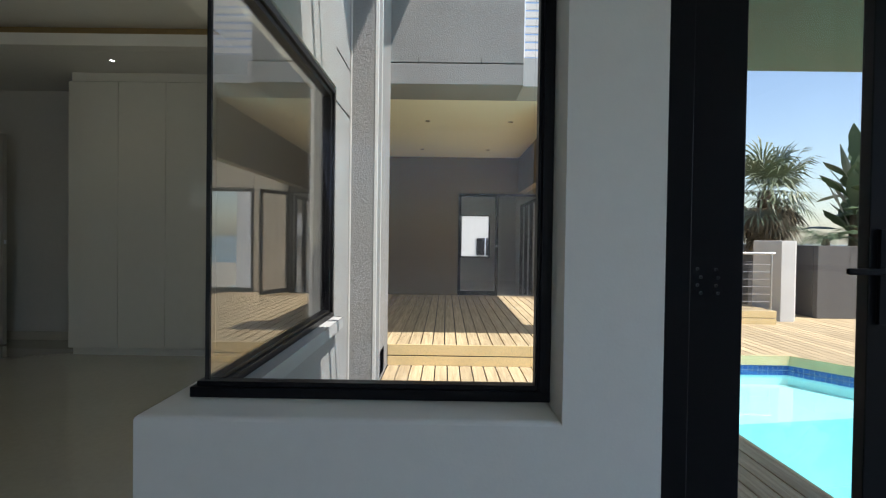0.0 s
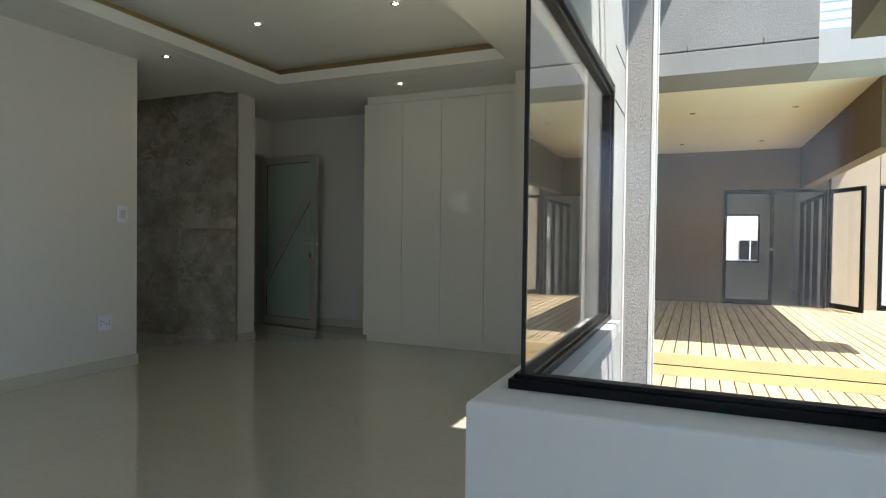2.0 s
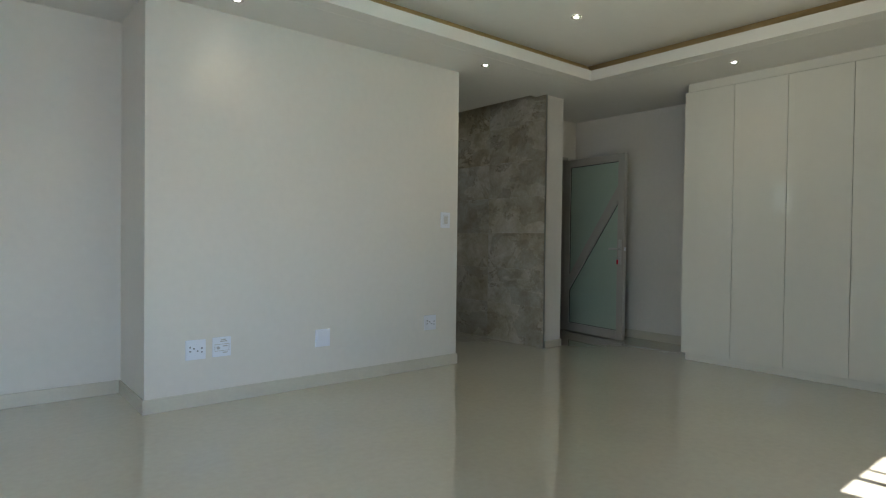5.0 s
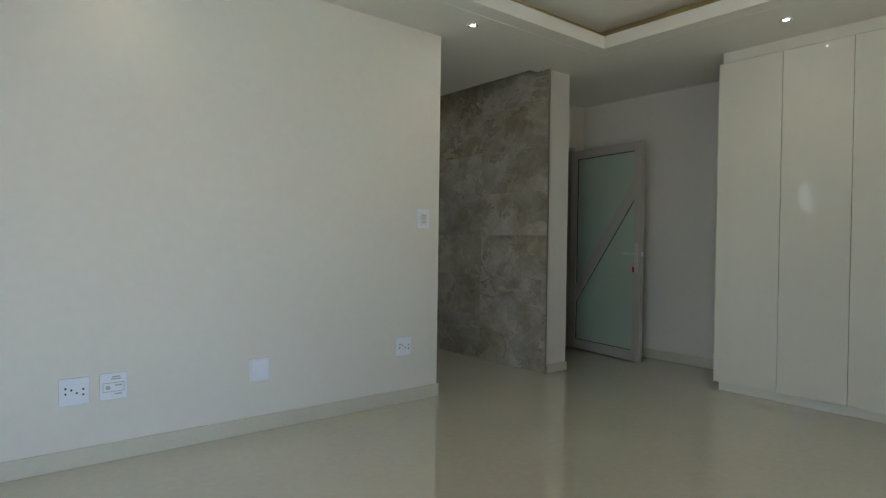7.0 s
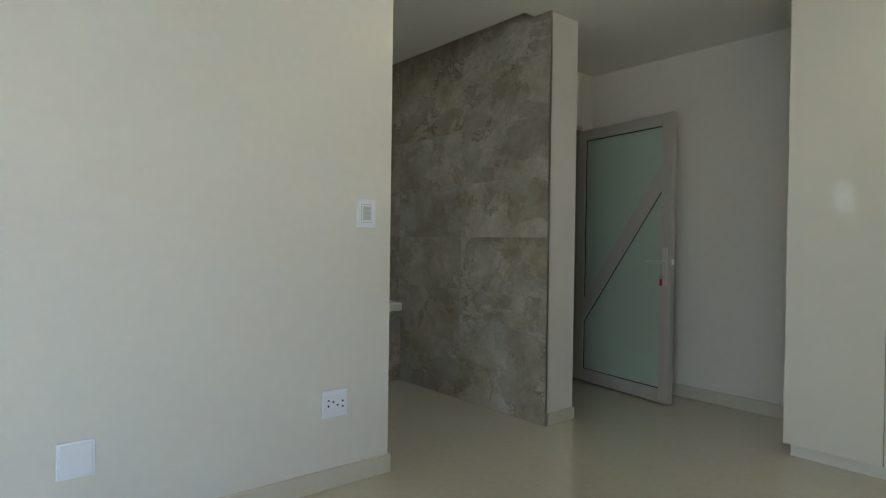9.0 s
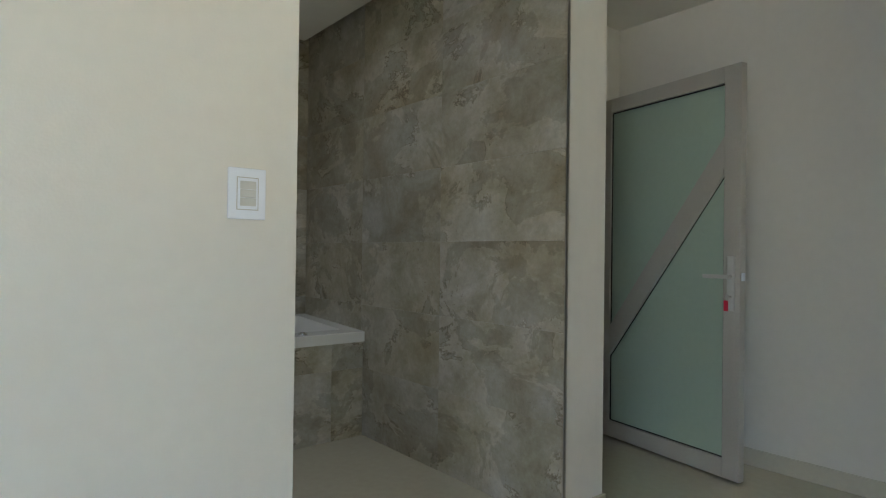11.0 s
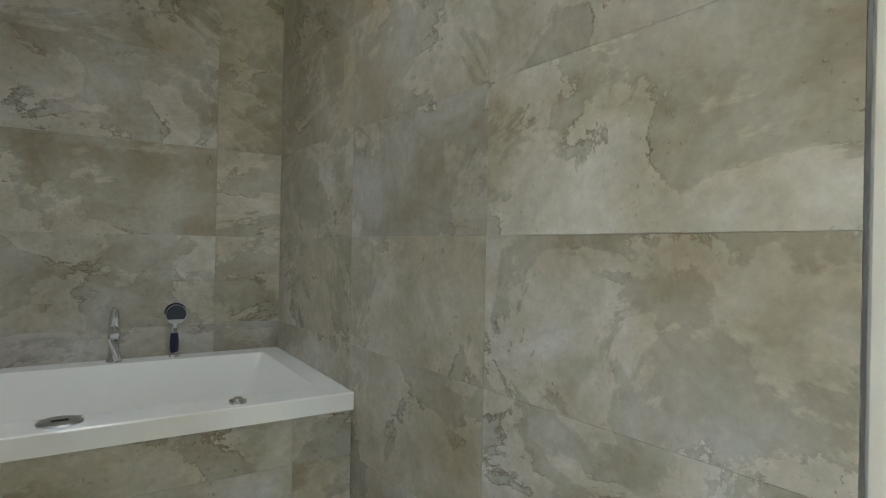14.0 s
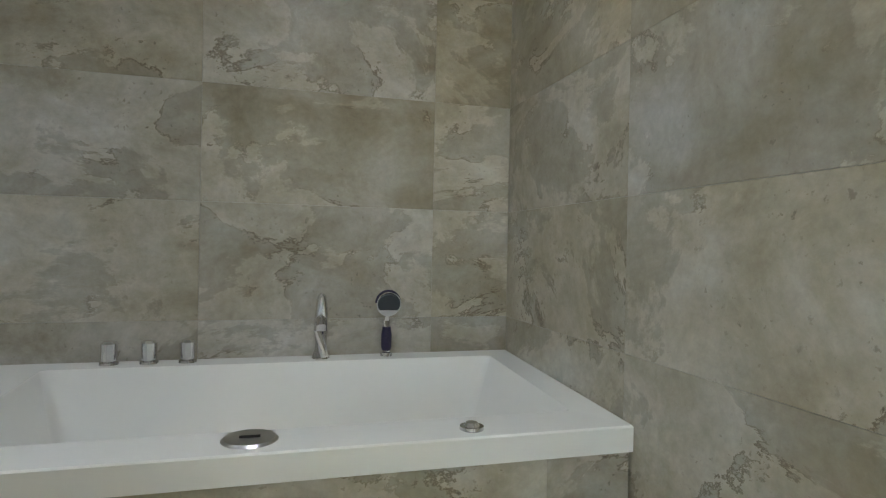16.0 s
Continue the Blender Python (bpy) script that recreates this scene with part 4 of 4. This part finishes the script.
# unseen rails, placed to cast stripes on the sill and sun patch
rack = thing("shade_rails", -0.95, -4.5, 2.75, "slim unseen rails added to cast shadow stripes", "pergola")
for x, w in ((-0.962, 0.018), (-0.80, 0.008)):
    under(rack, "rail", boxes((x - w, x + w, -5.24, -3.9, 2.78, 2.83), bevel=0.003), SATIN)
lv = thing("louvre_screen", 3.3, -5.8, 3.08, "pale glass louvre screen on the upper floor", "louvre screen")
for k in range(16):
    under(lv, "slat", boxes((3.28, 3.30, -6.5, -5.36, 3.10 + 0.09 * k, 3.165 + 0.09 * k)), PALE)
for y in (-6.5, -5.37):
    under(lv, "post", boxes((3.25, 3.33, y - 0.02, y + 0.02, 3.08, 4.6)), PLASTIC)

# control joints scored in the beam
for y in (-4.20, -4.88):
    structure("joint_beam", boxes((2.9275, 2.9305, y - 0.004, y + 0.004, 3.0, 3.06)), DARK, "dark joint scored in the stucco", "joint")

for z in (2.16, 1.865):
    structure("joint_wall", boxes((-0.168, 0.298, -3.9, -3.897, z - 0.004, z + 0.004)), DARK, "dark joint scored in the pale plaster", "joint")
structure("trim_pillar", boxes((0.296, 0.318, -4.079, -4.057, LOW, 4.6), (0.296, 0.306, -3.91, -3.899, LOW, 4.6), (0.53, 0.542, -4.079, -4.063, LOW, 4.6), bevel=0.003), PALE, "smooth pale corner beads of the stucco pillar", "trim")

# white house far beyond the window
hs2 = thing("neighbour_house", 24, -6.0, -1.8, "white rendered neighbouring house with dark windows", "house")
under(hs2, "wall", boxes((24, 30, -13, 2, -1.8, 5.0)), PALE, "white rendered wall")
under(hs2, "roof", boxes((23.7, 30.3, -13.3, 2.3, 5.0, 5.25)), RENDER, "flat grey roof")
for y in (-6.35, -3.2, -9.8):
    wf = under(hs2, "window", boxes((23.96, 24.0, y - 0.4, y + 0.4, 0.35, 1.15)), BLACK, "dark window")
    under(wf, "frame", boxes((23.94, 23.965, y - 0.02, y + 0.02, 0.35, 1.15)), PLASTIC, "white mullion")

# ---- pool terrace: planters, rail, palms ----


def planter(name, x0, x1, y0, y1, z1, label, mat):
    p = thing(name, (x0 + x1) / 2, (y0 + y1) / 2, LOW, label, "planter")
    under(p, "wall", boxes((x0, x0 + 0.14, y0, y1, LOW, z1), (x1 - 0.14, x1, y0, y1, LOW, z1), (x0 + 0.14, x1 - 0.14, y0, y0 + 0.14, LOW, z1), (x0 + 0.14, x1 - 0.14, y1 - 0.14, y1, LOW, z1), bevel=0.01), mat)
    under(p, "soil", boxes((x0 + 0.14, x1 - 0.14, y0 + 0.14, y1 - 0.14, LOW, z1 - 0.12)), SAND, "dark planting soil")
    return p


structure("wall_pillar_garden", plan_prism([(6.98, -10.48), (6.98, -10.72), (7.5, -11.05), (7.9, -10.6), (7.6, -10.3)], LOW, 1.15, 0.012), PALE, "pale grey plastered garden pillar", "pillar")
planter("planter", 7.9, 8.60, -10.26, -8.25, 1.17, "grey plastered planter behind the steel rail", RENDER)
planter("planter", 7.5, 10.5, -14.0, -11.45, 1.07, "dark grey plastered planter beside the deck", DARKWALL)
structure("wall_garden", boxes((8.5, 8.7, -11.45, -10.68, LOW, 0.72)), DARKWALL, "low dark grey garden wall", "wall")
rail = thing("steel_rail", 6.8, -9.4, UP, "stainless steel rail with thin cables", "railing")
under(rail, "top_rail", cyl(bmesh.new(), (6.8, -10.26, 0.92), (6.8, -8.4, 0.92), 0.022), STEEL)
for y in (-10.2, -8.45):
    under(rail, "post", cyl(bmesh.new(), (6.8, y, UP), (6.8, y, 0.92), 0.02), STEEL)
for k in range(6):
    under(rail, "cable", cyl(bmesh.new(), (6.8, -10.2, 0.08 + 0.13 * k), (6.8, -8.45, 0.08 + 0.13 * k), 0.005, n=8), STEEL)

rng = random.Random(4)


def frond(bm, base, yaw, pitch, size, fan=True):
    """A fan leaf: a stalk with narrow leaflets spreading from its end."""
    d = Vector((math.cos(yaw) * math.cos(pitch), math.sin(yaw) * math.cos(pitch), math.sin(pitch)))
    end = Vector(base) + d * size * 0.55
    side = d.cross(Vector((0, 0, 1))).normalized()
    upv = side.cross(d).normalized()
    w = 0.012
    vs = [bm.verts.new(p) for p in (Vector(base) - side * w, Vector(base) + side * w, end + side * w * 0.6, end - side * w * 0.6)]
    bm.faces.new(vs)
    for k in range(17):
        a = radians(-105 + 210 * k / 16) + rng.uniform(-0.06, 0.06)
        dd = (d * math.cos(a) + side * math.sin(a)).normalized()
        ln = size * rng.uniform(0.42, 0.58) * (0.75 + 0.25 * math.cos(a))
        droop = Vector((0, 0, -ln * rng.uniform(0.12, 0.4)))
        mid, tip = end + dd * ln * 0.6 + upv * 0.02, end + dd * ln + droop
        s2 = dd.cross(upv).normalized() * 0.024
        m1, m2 = bm.verts.new(mid - s2), bm.verts.new(mid + s2)
        bm.faces.new((bm.verts.new(end), m1, m2))
        bm.faces.new((m1, bm.verts.new(tip), m2))


def fan_palm(x, y, z0, h, size):
    t = thing("palm_tree", x, y, z0, "fan palm with green crown and dry skirt", "palm tree", "terrace palms")
    tr = tube(bmesh.new(), [(x + 0.03 * math.sin(k * 1.7), y, z0 + h * k / 8) for k in range(9)], [0.20 - 0.05 * k / 8 + 0.015 * (k % 2) for k in range(9)], 14)
    under(t, "trunk", tr, BARK, "rough brown trunk")
    top = (x, y, z0 + h)
    g, dr = bmesh.new(), bmesh.new()
    for k in range(46):
        frond(g, (x, y, z0 + h - rng.uniform(0.0, 0.2)), rng.uniform(0, 6.28), rng.uniform(-0.6, 1.3), size * rng.uniform(0.75, 1.1))
    for k in range(46):
        frond(dr, (x, y, z0 + h - rng.uniform(0.0, 0.45)), rng.uniform(0, 6.28), rng.uniform(-1.35, -0.55), size * rng.uniform(0.6, 0.9))
    under(t, "crown", g, FROND, "green fan leaves")
    under(t, "dry_skirt", dr, DRY, "hanging dry brown leaves")


fan_palm(9.35, -11.45, LOW, 2.5, 1.3)


def banana_plant(x, y, z0, h):
    t = thing("banana_plant", x, y, z0, "tall banana-leaved plant in the grey planter", "plant")
    under(t, "trunk", tube(bmesh.new(), [(x, y, z0), (x, y, z0 + h * 0.18), (x + 0.05, y, z0 + h * 0.38)], [0.13, 0.11, 0.07]), BARK, "brown fibrous stem")
    lb = bmesh.new()
    for k in range(30):
        yaw, pitch, ln = rng.uniform(0, 6.28), rng.uniform(0.3, 1.4), rng.uniform(0.9, 1.4)
        base = Vector((x, y, z0 + h * rng.uniform(0.12, 0.6)))
        d = Vector((math.cos(yaw) * math.cos(pitch), math.sin(yaw) * math.cos(pitch), math.sin(pitch)))
        side = d.cross(Vector((0, 0, 1))).normalized()
        prev = None
        for i in range(11):
            f = i / 10
            c = base + d * ln * f + Vector((0, 0, -0.45 * ln * f * f * math.cos(pitch)))
            wd = 0.02 if f < 0.25 else 0.17 * math.sin(math.pi * min(1, (f - 0.2) / 0.82)) * rng.uniform(0.75, 1.05)
            row = [lb.verts.new(c - side * wd + Vector((0, 0, -0.3 * wd))), lb.verts.new(c), lb.verts.new(c + side * wd + Vector((0, 0, -0.3 * wd)))]
            if prev:
                for q in (0, 1):
                    lb.faces.new((prev[q], prev[q + 1], row[q + 1], row[q]))
            prev = row
    under(t, "leaves", lb, LEAF, "broad green split leaves")


banana_plant(8.7, -12.95, LOW + 0.9, 2.9)
banana_plant(9.3, -13.4, LOW + 0.9, 3.4)


def feather_palm(x, y, z0):
    t = thing("feather_palm", x, y, z0, "low palm with feathery arching fronds in planter", "palm")
    under(t, "trunk", tube(bmesh.new(), [(x, y, z0), (x, y, z0 + 0.12), (x, y, z0 + 0.25)], [0.09, 0.08, 0.05], 12), BARK, "short brown trunk")
    g = bmesh.new()
    for k in range(16):
        yaw, ln, rise = k * 2.4, rng.uniform(0.75, 1.1), rng.uniform(0.5, 1.1)
        d = Vector((math.cos(yaw), math.sin(yaw), 0))
        side = Vector((-d.y, d.x, 0))
        line = [Vector((x, y, z0 + 0.22)) + d * ln * q + Vector((0, 0, ln * (rise * q - 0.9 * q * q))) for q in [v / 22 for v in range(23)]]
        for a, c in zip(line[2:], line[3:]):
            w = 0.20 * math.sin(math.pi * min(1.0, 0.15 + (a - line[0]).length / ln * 0.85))
            for sg in (-1, 1):
                g.faces.new([g.verts.new(v) for v in (a, a + (c - a) * 0.55, a + (c - a) * 1.4 + side * sg * w - Vector((0, 0, 0.25 * w)))])
    under(t, "fronds", g, LEAF, "dark green feather fronds")


feather_palm(8.3, -12.1, LOW + 0.95 + 0.29)

# ---- stone tiles ----
def tile_mesh(name, w, h, axis):
    """A tile with a bevelled face, its centre at the origin; axis: the way its face looks."""
    if axis == "x":
        bm = boxes((-0.012, 0, -w / 2 + 0.0004, w / 2 - 0.0004, -h / 2 + 0.0004, h / 2 - 0.0004), bevel=0.0004)
    else:
        bm = boxes((-w / 2 + 0.0004, w / 2 - 0.0004, -0.012, 0, -h / 2 + 0.0004, h / 2 - 0.0004), bevel=0.0004)
    return mesh_of(name, bm, STONE)


def tiles(parent, axis, plane, columns, rows):
    """Tiles between the joints given, sharing meshes where the sizes are alike."""
    cache = {}
    for a, b in zip(columns, columns[1:]):
        for c, d in zip(rows, rows[1:]):
            key = (round(b - a, 3), round(d - c, 3))
            if key not in cache:
                cache[key] = tile_mesh("tile", b - a, d - c, axis)
            ob = new("tile", cache[key])
            ob.parent = parent
            p = ((a + b) / 2, (c + d) / 2)
            at = Matrix.Translation((plane + 0.012, p[0], p[1]) if axis == "x" else (p[0], plane + 0.012, p[1]))
            if parent.type == "EMPTY":
                at = Matrix.Translation(-parent.location) @ at
            ob.matrix_basis = at


zs = [0.0] + [TZ + TH * k for k in range(1, 7)] + [2.678, 2.93]
side_wall, back_wall = bpy.data.objects["wall_bath_side"], bpy.data.objects["wall_bath_back"]
tiles(side_wall, "x", XS, [0.004, 0.81, 0.81 + TW, YB], zs)
tiles(back_wall, "y", YB, [0.885 - 2 * TW, 0.885 - TW, 0.885, XS], zs)
tiles(front, "y", BY0 + 0.02, [BX0 + 0.03, 0.19, 0.955, BX1], [0.0, 0.41, BZ - 0.063])


# ---- deck boards ----
def boards(parent, x0, x1, y0, y1, z, mat, along="x", pitch=0.132):
    """Boards with rounded edges and open joints, each an object of its own on one mesh."""
    n = max(1, round((y1 - y0) / pitch if along == "x" else (x1 - x0) / pitch))
    w = ((y1 - y0) if along == "x" else (x1 - x0)) / n
    L = (x1 - x0) if along == "x" else (y1 - y0)
    if along == "x":
        me = mesh_of("board", boxes((-L / 2, L / 2, -w / 2 + 0.006, w / 2 - 0.006, -0.028, 0), bevel=0.003), mat)
    else:
        me = mesh_of("board", boxes((-w / 2 + 0.006, w / 2 - 0.006, -L / 2, L / 2, -0.028, 0), bevel=0.003), mat)
    for i in range(n):
        ob = new("board", me)
        ob.parent = parent
        ob.location = ((x0 + x1) / 2, y0 + w * (i + 0.5), z + rng.uniform(-0.001, 0.001)) if along == "x" else (x0 + w * (i + 0.5), (y0 + y1) / 2, z)


def deck_material():
    """Pine boards: each one a shade of its own, with grain along it."""
    m = material("pine_deck", (0.50, 0.385, 0.225), 0.7, bump=0.2, bump_scale=50)
    nt = m.node_tree
    b = nt.nodes["Principled BSDF"]
    tc = nt.nodes.new("ShaderNodeTexCoord")
    info = nt.nodes.new("ShaderNodeObjectInfo")
    off = nt.nodes.new("ShaderNodeVectorMath")
    off.operation = "SCALE"
    off.inputs[0].default_value = (31.0, 17.0, 5.0)
    nt.links.new(info.outputs["Random"], off.inputs["Scale"])
    add = nt.nodes.new("ShaderNodeVectorMath")
    nt.links.new(tc.outputs["Object"], add.inputs[0])
    nt.links.new(off.outputs[0], add.inputs[1])
    mp = nt.nodes.new("ShaderNodeMapping")
    mp.inputs["Scale"].default_value = (0.6, 14, 14)
    nt.links.new(add.outputs[0], mp.inputs["Vector"])
    n = nt.nodes.new("ShaderNodeTexNoise")
    n.inputs["Scale"].default_value, n.inputs["Detail"].default_value = 3.0, 6
    nt.links.new(mp.outputs[0], n.inputs["Vector"])
    r = nt.nodes.new("ShaderNodeValToRGB")
    r.color_ramp.elements[0].position, r.color_ramp.elements[0].color = 0.3, (0.36, 0.27, 0.15, 1)
    r.color_ramp.elements[1].position, r.color_ramp.elements[1].color = 0.7, (0.58, 0.46, 0.28, 1)
    nt.links.new(n.outputs["Fac"], r.inputs["Fac"])
    tone = nt.nodes.new("ShaderNodeMapRange")
    tone.inputs["To Min"].default_value, tone.inputs["To Max"].default_value = 0.82, 1.12
    nt.links.new(info.outputs["Random"], tone.inputs["Value"])
    sc = nt.nodes.new("ShaderNodeVectorMath")
    sc.operation = "SCALE"
    nt.links.new(r.outputs["Color"], sc.inputs[0])
    nt.links.new(tone.outputs[0], sc.inputs["Scale"])
    nt.links.new(sc.outputs[0], b.inputs["Base Color"])
    return m


DECKB = deck_material()
# black core under the boards, coloured as the shade in their gaps
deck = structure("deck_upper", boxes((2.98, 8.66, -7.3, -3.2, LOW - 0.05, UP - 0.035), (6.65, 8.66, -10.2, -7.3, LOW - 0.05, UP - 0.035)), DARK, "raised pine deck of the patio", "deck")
boards(deck, 2.96, 8.66, -7.3, -3.2, UP, DECKB)
boards(deck, 6.62, 8.66, -10.2, -7.3, UP, DECKB)
fas = boxes((2.94, 2.965, -7.3, -3.9, LOW, LOW + 0.1), (2.94, 2.965, -7.3, -3.9, LOW + 0.112, UP - 0.002), bevel=0.003)
part("fascia", fas, PINE, deck, "fresh yellow pine fascia boards")
part("fascia", boxes((6.60, 6.62, -10.2, -7.3, LOW, LOW + 0.1), (6.60, 6.62, -10.2, -7.3, LOW + 0.112, UP - 0.002), bevel=0.003), PINE, deck, "fresh yellow pine fascia boards")
low = bpy.data.objects["deck_base"]
boards(low, -1.78, 2.94, PY1, -3.9, LOW, DECKB)
boards(low, PX1, 6.60, PYC, -7.3, LOW, DECKB)
boards(low, PX1, 6.60, -7.3, PY1, LOW, DECKB)
n = 14
for k in range(n):
    y0, y1 = PY0 + (PYC - PY0) * k / n + 0.006, PY0 + (PYC - PY0) * (k + 1) / n - 0.006
    part("board", add_prism(bmesh.new(), [(cut(y0), y0), (12, y0), (12, y1), (cut(y1), y1)], LOW - 0.028, LOW), DECKB, low)
boards(low, -8.0, 12.0, -13.95, PY0, LOW, DECKB)
# pool coping boards and the mosaic band below them
edge = boxes((PX0, PX1 - 0.03, PY1 - 0.03, PY1, LOW - 0.12, LOW - 0.002), (PX1 - 0.03, PX1, PYC, PY1 - 0.03, LOW - 0.12, LOW - 0.002), (PX0, PXC - 0.03, PY0, PY0 + 0.03, LOW - 0.12, LOW - 0.002))
add_prism(edge, [(PX1 - 0.03, PYC), (PXC - 0.03, PY0), (PXC, PY0), (PX1, PYC)], LOW - 0.12, LOW - 0.002)
structure("pool_edge", edge, PINE, "pine boards round the pool edge", "pool edge")
mo = thing("pool_mosaic", PX1, PYC, LOW - 0.25, "band of small blue mosaic tiles at the water", "mosaic band", kind="structure")
me = mesh_of("mosaic_tile", boxes((-0.006, 0, -0.029, 0.029, -0.029, 0.029), bevel=0.002), POOLTILE)
back = part("grout_bed", boxes((-0.003, 0, 0, PY1 - PYC, 0.0, 0.13)), PALE, mo, "pale grout behind the mosaic")
slant = math.atan2(PX1 - PXC, PYC - PY0)
turned = part("grout_bed", boxes((-0.003, 0, -2.1, 0, 0.0, 0.13)), PALE, mo, "pale grout behind the mosaic")
turned.rotation_euler = (0, 0, -slant)
for k in range(35):
    for row in range(2):
        ob = new("mosaic_tile", me)
        ob.parent = mo
        ob.location = (-0.002, 0.032 + 0.062 * k, 0.032 + 0.062 * row)
        ob = new("mosaic_tile", me)
        ob.parent = mo
        ob.rotation_euler = (0, 0, -slant)
        d = 0.032 + 0.062 * k
        ob.location = (-0.002 - d * math.sin(slant), -d * math.cos(slant), 0.032 + 0.062 * row)
